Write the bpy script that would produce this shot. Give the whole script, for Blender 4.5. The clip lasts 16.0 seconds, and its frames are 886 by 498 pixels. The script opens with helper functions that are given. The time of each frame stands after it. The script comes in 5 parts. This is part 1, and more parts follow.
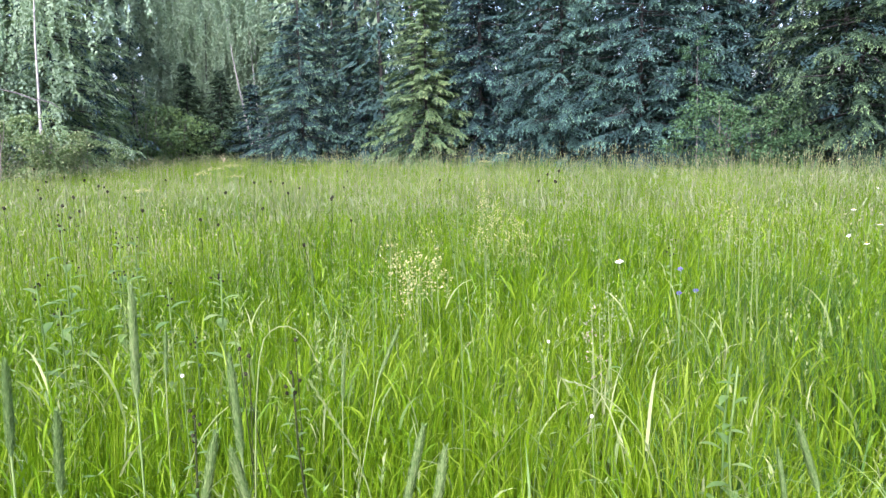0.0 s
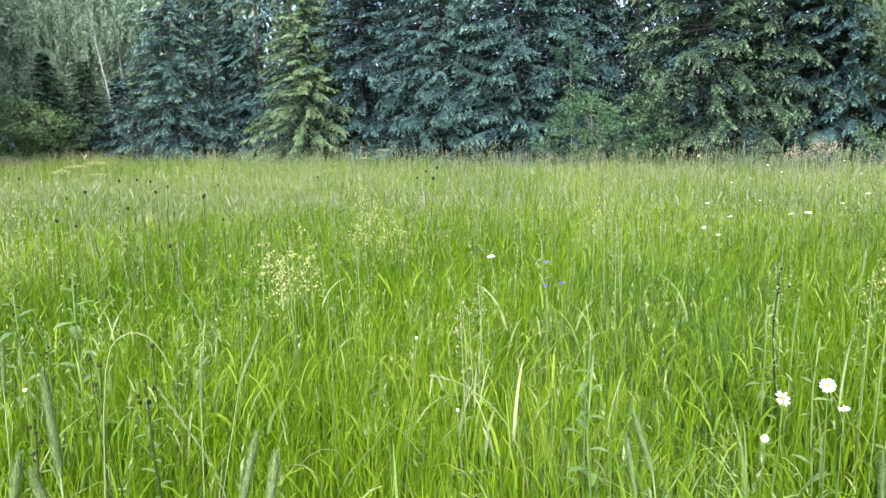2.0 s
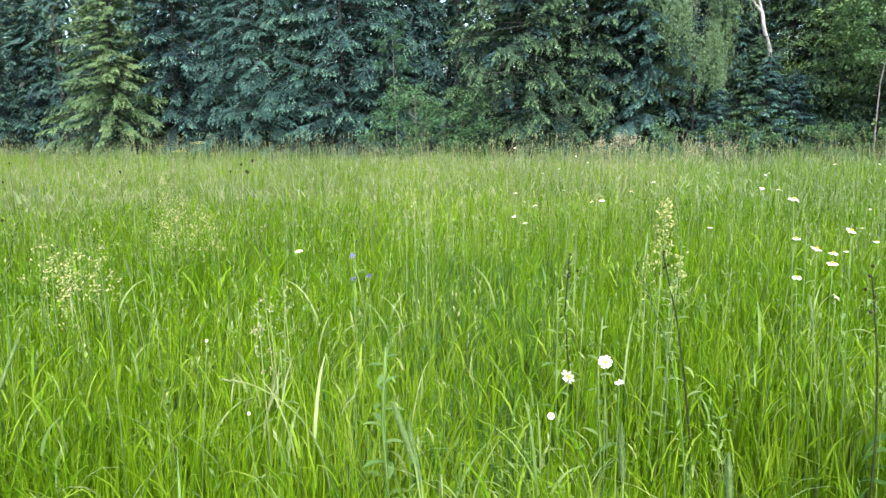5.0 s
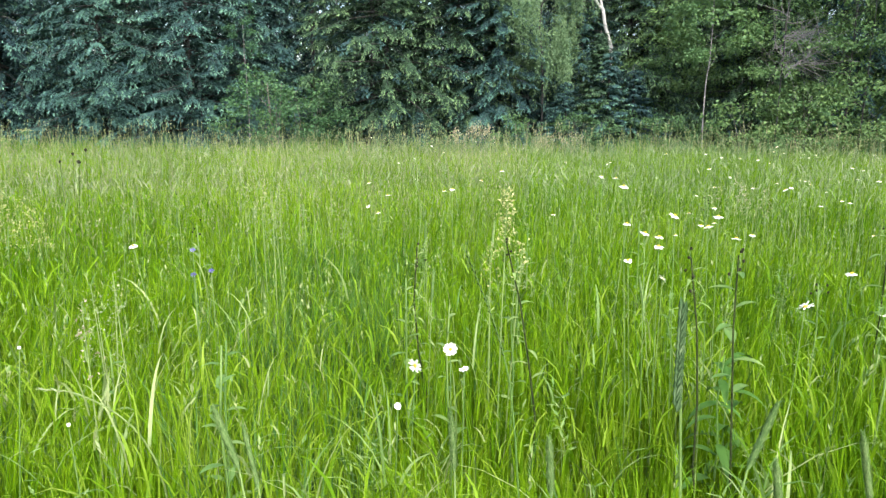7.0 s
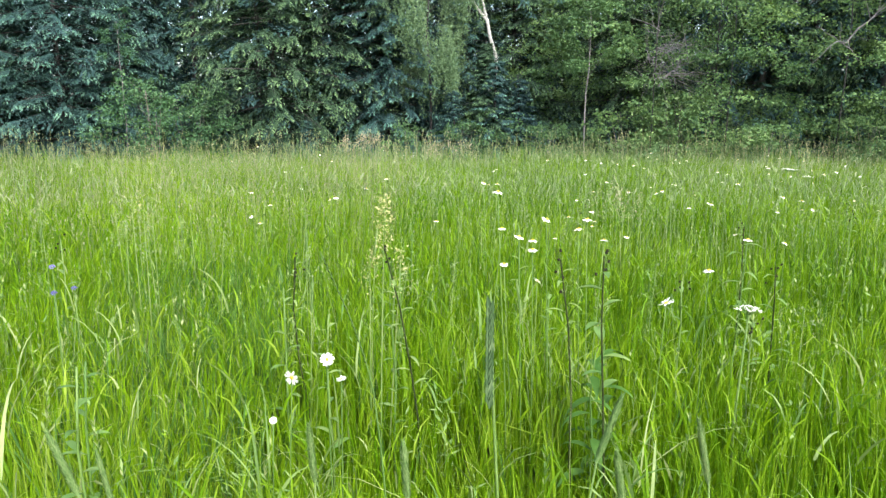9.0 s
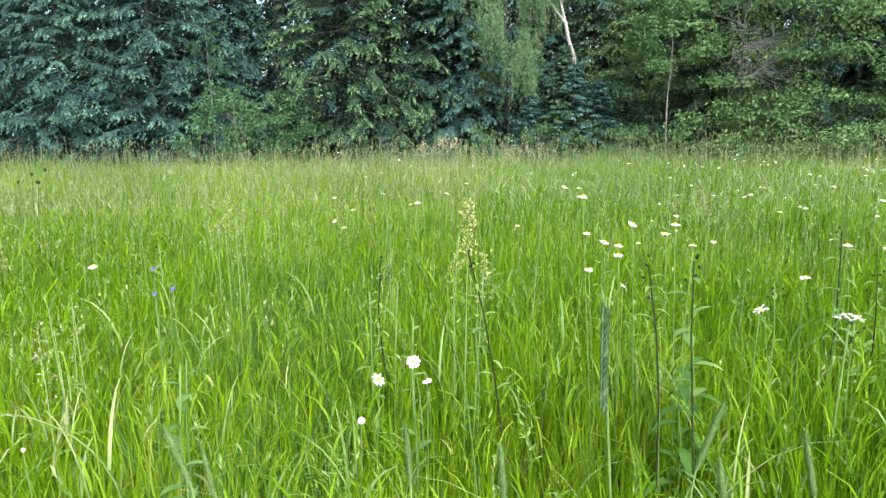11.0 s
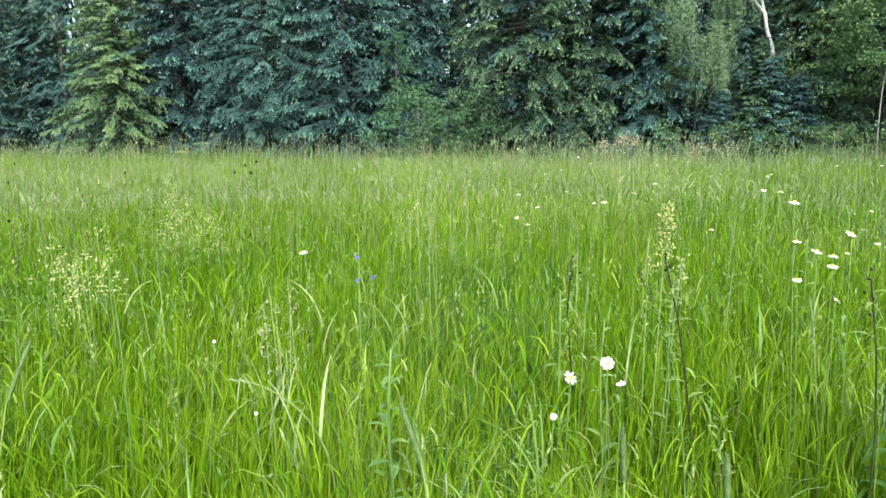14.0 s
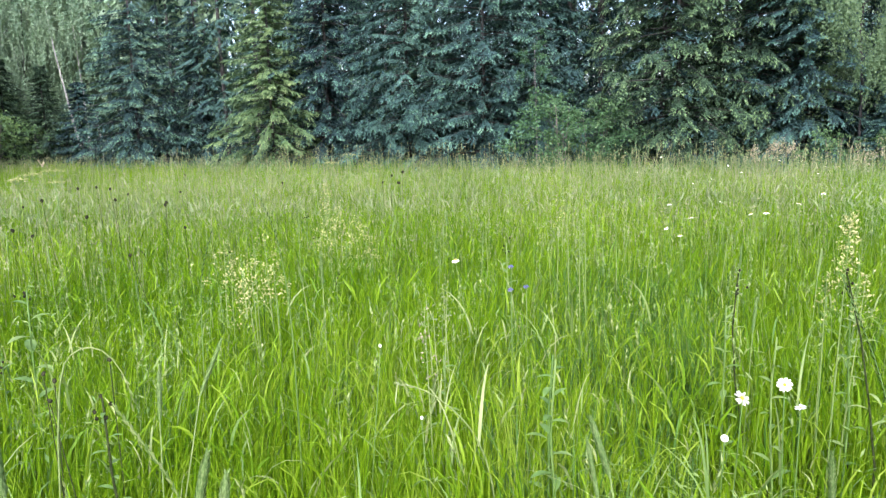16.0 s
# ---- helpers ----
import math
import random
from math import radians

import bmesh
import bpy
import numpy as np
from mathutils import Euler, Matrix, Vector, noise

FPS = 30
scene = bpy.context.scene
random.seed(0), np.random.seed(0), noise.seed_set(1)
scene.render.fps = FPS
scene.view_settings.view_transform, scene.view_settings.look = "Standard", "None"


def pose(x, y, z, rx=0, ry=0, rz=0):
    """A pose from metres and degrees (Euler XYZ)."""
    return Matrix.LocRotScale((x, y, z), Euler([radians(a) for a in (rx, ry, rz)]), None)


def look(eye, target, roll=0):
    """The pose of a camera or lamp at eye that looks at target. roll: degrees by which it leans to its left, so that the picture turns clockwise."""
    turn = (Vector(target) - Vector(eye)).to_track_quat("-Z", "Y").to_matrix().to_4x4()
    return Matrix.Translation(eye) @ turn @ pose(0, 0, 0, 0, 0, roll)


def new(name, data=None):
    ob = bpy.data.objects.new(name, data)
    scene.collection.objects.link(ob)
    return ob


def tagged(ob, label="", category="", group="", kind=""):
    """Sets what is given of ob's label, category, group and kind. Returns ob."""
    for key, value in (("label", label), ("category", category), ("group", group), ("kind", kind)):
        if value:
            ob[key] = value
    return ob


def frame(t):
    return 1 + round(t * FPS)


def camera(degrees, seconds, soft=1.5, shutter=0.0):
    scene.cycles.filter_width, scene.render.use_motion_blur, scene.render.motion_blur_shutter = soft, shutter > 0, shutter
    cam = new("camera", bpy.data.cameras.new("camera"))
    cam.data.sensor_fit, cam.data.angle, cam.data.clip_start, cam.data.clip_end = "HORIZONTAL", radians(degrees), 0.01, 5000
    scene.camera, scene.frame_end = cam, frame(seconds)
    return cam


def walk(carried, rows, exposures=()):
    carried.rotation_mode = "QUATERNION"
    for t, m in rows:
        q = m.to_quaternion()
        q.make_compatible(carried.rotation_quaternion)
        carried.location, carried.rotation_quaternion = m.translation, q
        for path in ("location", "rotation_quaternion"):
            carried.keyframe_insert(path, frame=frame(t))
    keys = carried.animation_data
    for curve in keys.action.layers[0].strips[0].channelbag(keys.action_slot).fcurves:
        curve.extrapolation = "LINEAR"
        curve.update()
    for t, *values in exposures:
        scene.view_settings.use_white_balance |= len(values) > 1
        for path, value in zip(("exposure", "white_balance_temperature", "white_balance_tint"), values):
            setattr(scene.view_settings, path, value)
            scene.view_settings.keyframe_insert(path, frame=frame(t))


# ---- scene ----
cam = camera(62.3, 16.0, soft=1.4)
PATH = [
    (0, (0.055, 0.041, 1.408), (0.109, 2.016, 1.093), -1.4),
    (0.5, (0.064, 0.023, 1.411), (0.181, 1.994, 1.096), -1.4),
    (1, (0.079, 0.034, 1.408), (0.275, 1.999, 1.09), -1.3),
    (1.5, (0.093, 0.032, 1.409), (0.363, 1.988, 1.091), -1.3),
    (2, (0.108, 0.044, 1.407), (0.469, 1.983, 1.077), -1.1),
    (2.5, (0.118, 0.047, 1.408), (0.574, 1.965, 1.071), -0.9),
    (3, (0.131, 0.046, 1.409), (0.658, 1.944, 1.066), -1.2),
    (3.2, (0.139, 0.042, 1.412), (0.69, 1.934, 1.068), -1.2),
    (5.3, (0.218, 0.04, 1.403), (1.062, 1.818, 1.047), -0.5),
    (5.5, (0.222, 0.037, 1.403), (1.102, 1.798, 1.047), -0.4),
    (6, (0.236, 0.04, 1.4), (1.186, 1.76, 1.028), -0.4),
    (6.5, (0.252, 0.042, 1.4), (1.267, 1.723, 1.018), -0.1),
    (7, (0.262, 0.039, 1.4), (1.38, 1.652, 1.015), 0.1),
    (7.5, (0.269, 0.022, 1.401), (1.499, 1.552, 1.017), 0.0),
    (8, (0.291, 0.013, 1.4), (1.604, 1.473, 1.021), 0.1),
    (8.2, (0.301, 0.014, 1.397), (1.634, 1.456, 1.018), -0.0),
    (10.3, (0.305, -0.009, 1.398), (1.646, 1.435, 1.054), 0.1),
    (10.5, (0.295, -0.006, 1.398), (1.597, 1.47, 1.042), -0.1),
    (11, (0.278, 0.015, 1.401), (1.464, 1.587, 1.05), -0.8),
    (11.5, (0.252, 0.023, 1.406), (1.35, 1.659, 1.063), -1.0),
    (12, (0.239, 0.026, 1.406), (1.301, 1.682, 1.046), -0.9),
    (12.5, (0.235, 0.033, 1.403), (1.244, 1.717, 1.023), -0.8),
    (13, (0.23, 0.031, 1.404), (1.17, 1.756, 1.028), -0.8),
    (13.5, (0.22, 0.025, 1.407), (1.097, 1.785, 1.042), -0.7),
    (14, (0.196, 0.021, 1.414), (0.983, 1.825, 1.058), -0.6),
    (14.5, (0.168, 0.024, 1.418), (0.863, 1.869, 1.079), -0.9),
    (15, (0.146, 0.033, 1.416), (0.746, 1.912, 1.086), -1.2),
    (15.5, (0.133, 0.035, 1.417), (0.646, 1.941, 1.093), -1.5),
    (16, (0.124, 0.044, 1.416), (0.57, 1.967, 1.092), -1.5),
]
walk(cam, [(t, look(eye, target, roll)) for t, eye, target, roll in PATH],
     exposures=[(0.0, 1.98, 5900, 27), (3.0, 1.94, 6050, 18), (5.5, 1.86, 6250, 8), (8.0, 1.91, 6350, 7), (11.0, 1.90, 6350, 6), (14.0, 1.85, 6200, 5), (16.0, 1.92, 6050, 18)])

# ---- light: a bright, thinly clouded evening; the soft sun stands behind the standpoint ----
SUN_AZ, SUN_EL = 163.0, 44.0          # degrees to the left of +y, above the horizon
world = bpy.data.worlds.new("sky")
scene.world = world
world.use_nodes = True
wn = world.node_tree.nodes
sky = wn.new("ShaderNodeTexSky")
sky.sky_type = "NISHITA"
sky.sun_disc = False
sky.sun_elevation = radians(SUN_EL)
sky.sun_rotation = radians(-SUN_AZ)
sky.dust_density = 4.0
wn["Background"].inputs["Strength"].default_value = 0.15
world.node_tree.links.new(sky.outputs[0], wn["Background"].inputs["Color"])
sun_data = bpy.data.lights.new("sun", "SUN")
sun_data.energy, sun_data.angle, sun_data.color = 1.5, radians(25), (1.0, 0.94, 0.84)
sun = new("sun", sun_data)
_a, _e = radians(SUN_AZ), radians(SUN_EL)
sun.matrix_world = look((-60 * math.sin(_a) * math.cos(_e), 60 * math.cos(_a) * math.cos(_e), 60 * math.sin(_e)), (0, 0, 0))

# ---- materials ----
def ramp_node(nt, fac, stops):
    r = nt.nodes.new("ShaderNodeValToRGB")
    while len(r.color_ramp.elements) < len(stops):
        r.color_ramp.elements.new(0.5)
    for e, (p, c) in zip(r.color_ramp.elements, stops):
        e.position, e.color = p, (*c, 1)
    nt.links.new(fac, r.inputs[0])
    return r.outputs[0]


def math_node(nt, op, a, b):
    m = nt.nodes.new("ShaderNodeMath")
    m.operation = op
    for i, v in enumerate((a, b)):
        if isinstance(v, (int, float)):
            m.inputs[i].default_value = v
        else:
            nt.links.new(v, m.inputs[i])
    return m.outputs[0]


def noise_node(nt, scale, detail=3.0, coords=None):
    n = nt.nodes.new("ShaderNodeTexNoise")
    n.inputs["Scale"].default_value, n.inputs["Detail"].default_value = scale, detail
    if coords is not None:
        nt.links.new(coords, n.inputs["Vector"])
    return n.outputs[0]


def foliage(name, stops, see_through=0.35, rough=0.5, patch=0.5, grain=6.0, island=0.45, by_object=0.25, gloss=0.35, needles=0.0):
    """Leaf or blade: hue by piece, by plant and by patch, light coming through. needles: strength of a fine mottle of needle tufts."""
    m = bpy.data.materials.new(name)
    m.use_nodes = True
    nt = m.node_tree
    nt.nodes.clear()
    geo, info = nt.nodes.new("ShaderNodeNewGeometry"), nt.nodes.new("ShaderNodeObjectInfo")
    n1 = noise_node(nt, patch, 2.0, geo.outputs["Position"])
    n2 = noise_node(nt, grain, 3.0, geo.outputs["Position"])
    nn = math_node(nt, "ADD", math_node(nt, "MULTIPLY", n1, 0.65), math_node(nt, "MULTIPLY", n2, 0.35))
    nn = math_node(nt, "MULTIPLY", math_node(nt, "SUBTRACT", nn, 0.5), 1.5)
    isl = math_node(nt, "MULTIPLY", math_node(nt, "SUBTRACT", geo.outputs["Random Per Island"], 0.5), island * 1.6)
    obj = math_node(nt, "MULTIPLY", math_node(nt, "SUBTRACT", info.outputs["Random"], 0.5), by_object * 2)
    fac = math_node(nt, "ADD", math_node(nt, "ADD", math_node(nt, "ADD", nn, isl), obj), 0.5)
    col = ramp_node(nt, fac, stops)
    bsdf = nt.nodes.new("ShaderNodeBsdfPrincipled")
    if needles:
        fine = noise_node(nt, 26.0, 4.0, geo.outputs["Position"])
        low = 1.0 - needles
        tuft = ramp_node(nt, fine, [(0.36, (low, low, low)), (0.62, (1.15, 1.15, 1.15))])
        mott = nt.nodes.new("ShaderNodeMix")
        mott.data_type, mott.blend_type = "RGBA", "MULTIPLY"
        mott.inputs[0].default_value = 1.0
        nt.links.new(col, mott.inputs[6])
        nt.links.new(tuft, mott.inputs[7])
        col = mott.outputs[2]
        bp = nt.nodes.new("ShaderNodeBump")
        bp.inputs["Strength"].default_value, bp.inputs["Distance"].default_value = 0.9, 0.03
        nt.links.new(fine, bp.inputs["Height"])
        nt.links.new(bp.outputs[0], bsdf.inputs["Normal"])
    bsdf.inputs["Roughness"].default_value = rough
    bsdf.inputs["Specular IOR Level"].default_value = gloss
    nt.links.new(col, bsdf.inputs["Base Color"])
    tr = nt.nodes.new("ShaderNodeBsdfTranslucent")
    tint = nt.nodes.new("ShaderNodeMix")
    tint.data_type, tint.blend_type = "RGBA", "MULTIPLY"
    tint.inputs[0].default_value = 1.0
    tint.inputs[7].default_value = (1.22, 1.25, 0.55, 1)
    nt.links.new(col, tint.inputs[6])
    nt.links.new(tint.outputs[2], tr.inputs["Color"])
    mix = nt.nodes.new("ShaderNodeMixShader")
    mix.inputs[0].default_value = see_through
    nt.links.new(bsdf.outputs[0], mix.inputs[1])
    nt.links.new(tr.outputs[0], mix.inputs[2])
    out = nt.nodes.new("ShaderNodeOutputMaterial")
    nt.links.new(mix.outputs[0], out.inputs["Surface"])
    return m


def rough_surface(name, stops, scale, rough=0.85, bump=0.4, detail=6.0, stretch=None, gloss=0.4):
    m = bpy.data.materials.new(name)
    m.use_nodes = True
    nt = m.node_tree
    bsdf = nt.nodes["Principled BSDF"]
    tc = nt.nodes.new("ShaderNodeTexCoord")
    co = tc.outputs["Object"]
    if stretch:
        mp = nt.nodes.new("ShaderNodeMapping")
        mp.inputs["Scale"].default_value = stretch
        nt.links.new(co, mp.inputs["Vector"])
        co = mp.outputs[0]
    n1 = noise_node(nt, scale, detail, co)
    n2 = noise_node(nt, scale * 0.17, 2.0, co)
    fac = math_node(nt, "ADD", math_node(nt, "MULTIPLY", n1, 0.6), math_node(nt, "MULTIPLY", n2, 0.4))
    nt.links.new(ramp_node(nt, fac, stops), bsdf.inputs["Base Color"])
    bsdf.inputs["Roughness"].default_value = rough
    bsdf.inputs["Specular IOR Level"].default_value = gloss
    bp = nt.nodes.new("ShaderNodeBump")
    bp.inputs["Strength"].default_value = bump
    bp.inputs["Distance"].default_value = 0.02
    nt.links.new(n1, bp.inputs["Height"])
    nt.links.new(bp.outputs[0], bsdf.inputs["Normal"])
    return m


M_GRASS = foliage("meadow_grass", [(0.0, (0.032, 0.079, 0.003)), (0.35, (0.080, 0.175, 0.003)), (0.65, (0.134, 0.241, 0.004)), (1.0, (0.221, 0.317, 0.040))],
                  see_through=0.36, rough=0.45, patch=0.45, grain=3.0, island=0.38, by_object=0, gloss=0.13)
M_COARSE = foliage("coarse_blue_grass", [(0.0, (0.022, 0.060, 0.010)), (0.5, (0.045, 0.112, 0.018)), (1.0, (0.09, 0.17, 0.040))], 0.2, 0.6, 1.0, 6.0, 0.4, 0.0, 0.12)
M_STEM = foliage("seed_stalk", [(0.0, (0.10, 0.162, 0.065)), (0.5, (0.172, 0.235, 0.115)), (1.0, (0.29, 0.32, 0.20))], 0.25, 0.65, 0.5, 4.0, 0.35, 0.1, 0.12)
M_EAR = foliage("blue_green_ear", [(0.0, (0.055, 0.105, 0.045)), (0.5, (0.100, 0.168, 0.080)), (1.0, (0.18, 0.255, 0.135))], 0.25, 0.6, 8.0, 90.0, 0.7, 0.5, 0.15)
M_TIMOTHY = foliage("timothy_spike", [(0.0, (0.115, 0.200, 0.068)), (0.5, (0.175, 0.272, 0.100)), (1.0, (0.26, 0.350, 0.155))], 0.3, 0.85, 3.0, 60.0, 0.6, 0.3, 0.05)
M_SPRUCE = foliage("spruce_needles", [(0.0, (0.012, 0.031, 0.038)), (0.4, (0.024, 0.058, 0.063)), (0.7, (0.039, 0.090, 0.083)), (1.0, (0.067, 0.138, 0.101))], 0.12, 0.6, 0.3, 2.5, 0.25, 0.3, 0.2)
M_SPRUCE_TIP = foliage("spruce_new_shoots", [(0.0, (0.060, 0.134, 0.125)), (0.5, (0.098, 0.204, 0.168)), (1.0, (0.156, 0.288, 0.196))], 0.2, 0.6, 0.3, 2.5, 0.3, 0.3, 0.2)
M_SPRUCE_GREEN = foliage("green_spruce_needles", [(0.0, (0.012, 0.029, 0.020)), (0.4, (0.025, 0.053, 0.033)), (0.7, (0.043, 0.086, 0.045)), (1.0, (0.082, 0.135, 0.063))], 0.12, 0.6, 0.3, 2.5, 0.25, 0.2, 0.2)
M_SPRUCE_GREEN_TIP = foliage("green_spruce_new_shoots", [(0.0, (0.062, 0.120, 0.067)), (0.5, (0.105, 0.185, 0.094)), (1.0, (0.164, 0.254, 0.117))], 0.2, 0.6, 0.3, 2.5, 0.3, 0.2, 0.2)
M_SPRUCE_LIGHT = foliage("young_spruce_needles", [(0.0, (0.044, 0.088, 0.044)), (0.4, (0.083, 0.151, 0.068)), (0.7, (0.130, 0.213, 0.086)), (1.0, (0.195, 0.280, 0.117))], 0.2, 0.55, 0.3, 2.5, 0.25, 0.2, 0.25)
M_SPRUCE_LIGHT_TIP = foliage("young_spruce_new_shoots", [(0.0, (0.121, 0.190, 0.092)), (0.5, (0.178, 0.262, 0.121)), (1.0, (0.253, 0.333, 0.161))], 0.25, 0.55, 0.3, 2.5, 0.25, 0.2, 0.25)
# birch and larch leaves paled, birch also bluer, to imitate distance haze
M_BIRCH_HAZED = foliage("hazed_birch_leaves", [(0.0, (0.121, 0.204, 0.155)), (0.5, (0.218, 0.330, 0.234)), (1.0, (0.304, 0.428, 0.308))], 0.28, 0.5, 0.4, 4.0, 0.22, 0.2, 0.2)
M_LARCH_HAZED = foliage("hazed_larch_needles", [(0.0, (0.102, 0.180, 0.108)), (0.5, (0.168, 0.270, 0.150)), (1.0, (0.240, 0.360, 0.192))], 0.28, 0.6, 0.4, 3.0, 0.3, 0.2, 0.2)
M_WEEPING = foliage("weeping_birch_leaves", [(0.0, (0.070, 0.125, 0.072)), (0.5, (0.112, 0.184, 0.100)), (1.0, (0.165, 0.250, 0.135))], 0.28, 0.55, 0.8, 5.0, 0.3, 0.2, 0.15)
M_SHRUB = foliage("pale_shrub_leaves", [(0.0, (0.055, 0.105, 0.040)), (0.5, (0.115, 0.185, 0.075)), (1.0, (0.24, 0.29, 0.16))], 0.25, 0.55, 1.5, 5.0, 0.5, 0.2, 0.2)
M_THICKET = foliage("thicket_leaves", [(0.0, (0.022, 0.060, 0.032)), (0.5, (0.044, 0.105, 0.050)), (1.0, (0.085, 0.165, 0.070))], 0.22, 0.55, 0.6, 2.5, 0.3, 0.2, 0.2)
M_LEAF = foliage("alder_leaves", [(0.0, (0.042, 0.091, 0.043)), (0.5, (0.081, 0.159, 0.067)), (1.0, (0.152, 0.243, 0.085))], 0.25, 0.55, 0.5, 2.2, 0.35, 0.25, 0.25)
M_FORB = foliage("forb_leaves", [(0.0, (0.05, 0.12, 0.03)), (0.5, (0.11, 0.20, 0.05)), (1.0, (0.20, 0.28, 0.09))], 0.3, 0.5, 3.0, 30.0, 0.4, 0.2)
M_DARKSTEM = rough_surface("dark_stalk", [(0.3, (0.014, 0.022, 0.008)), (0.7, (0.040, 0.052, 0.018))], 60.0, 0.95, gloss=0.08)
M_STALK = foliage("green_stalk", [(0.0, (0.07, 0.15, 0.03)), (0.5, (0.14, 0.22, 0.06)), (1.0, (0.24, 0.29, 0.12))], 0.25, 0.6, 0.5, 4.0, 0.6, 0.1)
M_TAN = foliage("tan_seed_heads", [(0.0, (0.130, 0.165, 0.075)), (0.5, (0.205, 0.230, 0.125)), (1.0, (0.32, 0.32, 0.21))], 0.25, 0.7, 0.5, 4.0, 0.35, 0.1, 0.1)
M_YELLOW = foliage("pale_yellow_florets", [(0.0, (0.211, 0.246, 0.088)), (0.5, (0.334, 0.343, 0.150)), (1.0, (0.458, 0.449, 0.246))], 0.25, 0.7, 5.0, 60.0, 0.5, 0.1, 0.1)
M_PINK = foliage("dry_pinkish_heads", [(0.0, (0.22, 0.20, 0.14)), (0.5, (0.36, 0.315, 0.24)), (1.0, (0.50, 0.45, 0.36))], 0.2, 0.8, 2.0, 40.0, 0.6, 0.1, 0.1)
M_WHITE = foliage("white_petals", [(0.0, (0.72, 0.73, 0.68)), (0.5, (0.80, 0.80, 0.78)), (1.0, (0.84, 0.84, 0.83))], 0.2, 0.6, 4.0, 40.0, 0.3, 0.1, 0.2)
M_DISC = rough_surface("yellow_disc", [(0.3, (0.60, 0.36, 0.02)), (0.7, (0.78, 0.55, 0.06))], 400.0, 0.8)
M_BLUE = foliage("cornflower_petals", [(0.0, (0.09, 0.08, 0.26)), (0.5, (0.15, 0.13, 0.38)), (1.0, (0.26, 0.23, 0.50))], 0.2, 0.6, 4.0, 60.0, 0.4, 0.1, 0.2)
M_DARKHEAD = rough_surface("brown_bud", [(0.3, (0.014, 0.017, 0.009)), (0.7, (0.042, 0.042, 0.024))], 300.0, 0.95, gloss=0.1)
M_BARK = rough_surface("spruce_bark", [(0.3, (0.020, 0.020, 0.021)), (0.7, (0.052, 0.052, 0.052))], 9.0, 0.9, 0.8, stretch=(1, 1, 0.3))
M_GREYBARK = rough_surface("grey_bark", [(0.3, (0.06, 0.056, 0.05)), (0.7, (0.20, 0.19, 0.17))], 12.0, 0.9, 0.6, stretch=(1, 1, 0.4))
M_DEAD = rough_surface("bleached_dead_twigs", [(0.3, (0.085, 0.080, 0.088)), (0.7, (0.21, 0.20, 0.21))], 14.0, 0.85, 0.4)
M_BIRCHBARK = rough_surface("birch_bark", [(0.32, (0.07, 0.068, 0.066)), (0.42, (0.27, 0.27, 0.27)), (0.75, (0.44, 0.44, 0.44))], 7.0, 0.7, 0.3, stretch=(1, 1, 2.6))
M_SOIL = rough_surface("soil_and_thatch", [(0.25, (0.022, 0.022, 0.010)), (0.5, (0.035, 0.055, 0.015)), (0.75, (0.06, 0.09, 0.025))], 3.0, 0.95, 0.8)

# ---- mesh helpers ----
rng = np.random.default_rng(7)


def mesh_of(name, verts, tris, material, smooth=False):
    me = bpy.data.meshes.new(name)
    verts, tris = np.asarray(verts, np.float32), np.asarray(tris, np.int32)
    n = tris.shape[1]
    me.vertices.add(len(verts))
    me.vertices.foreach_set("co", verts.ravel())
    me.loops.add(tris.size)
    me.loops.foreach_set("vertex_index", tris.ravel())
    me.polygons.add(len(tris))
    me.polygons.foreach_set("loop_start", np.arange(0, tris.size, n, dtype=np.int32))
    me.polygons.foreach_set("use_smooth", np.full(len(tris), smooth))
    me.update(calc_edges=True)
    me.materials.append(material)
    return me


class Build:
    """Collects triangles for one mesh."""

    def __init__(self):
        self.v, self.f, self.n = [], [], 0

    def add(self, v, f):
        self.v.append(np.asarray(v, float).reshape(-1, 3))
        self.f.append(np.asarray(f, int).reshape(-1, 3) + self.n)
        self.n += len(self.v[-1])
        return self

    def mesh(self, name, material, smooth=False):
        return mesh_of(name, np.concatenate(self.v), np.concatenate(self.f), material, smooth)


def thing(name, x, y, z=0.0, turn=0.0, size=1.0):
    ob = new(name)
    ob.empty_display_size = 0.1
    ob.matrix_basis = pose(x, y, z, 0, 0, turn) @ Matrix.Scale(size, 4)
    return ob


def part(name, data, parent, label=""):
    ob = new(name, data)
    ob.parent = parent
    return tagged(ob, label)


def tube(points, radii, sides=7):
    """A tapered tube along points."""
    p, r = np.asarray(points, float), np.asarray(radii, float)
    d = np.gradient(p, axis=0)
    d /= np.linalg.norm(d, axis=1)[:, None]
    ref = np.where(np.abs(d[:, 2:]) > 0.9, (1.0, 0, 0), (0, 0, 1.0))
    a = np.cross(d, ref)
    a /= np.linalg.norm(a, axis=1)[:, None]
    b = np.cross(d, a)
    ang = np.linspace(0, 2 * np.pi, sides, endpoint=False)
    ring = p[:, None] + r[:, None, None] * (np.cos(ang)[None, :, None] * a[:, None] + np.sin(ang)[None, :, None] * b[:, None])
    v = ring.reshape(-1, 3)
    f = []
    for i in range(len(p) - 1):
        for k in range(sides):
            q, w = i * sides + k, i * sides + (k + 1) % sides
            f += [(q, w, w + sides), (q, w + sides, q + sides)]
    v = np.vstack([v, p[-1] + d[-1] * r[-1]])
    top = (len(p) - 1) * sides
    f += [(top + k, top + (k + 1) % sides, len(v) - 1) for k in range(sides)]
    return v, f


def unit(v):
    return v / (np.linalg.norm(v, axis=-1, keepdims=True) + 1e-9)


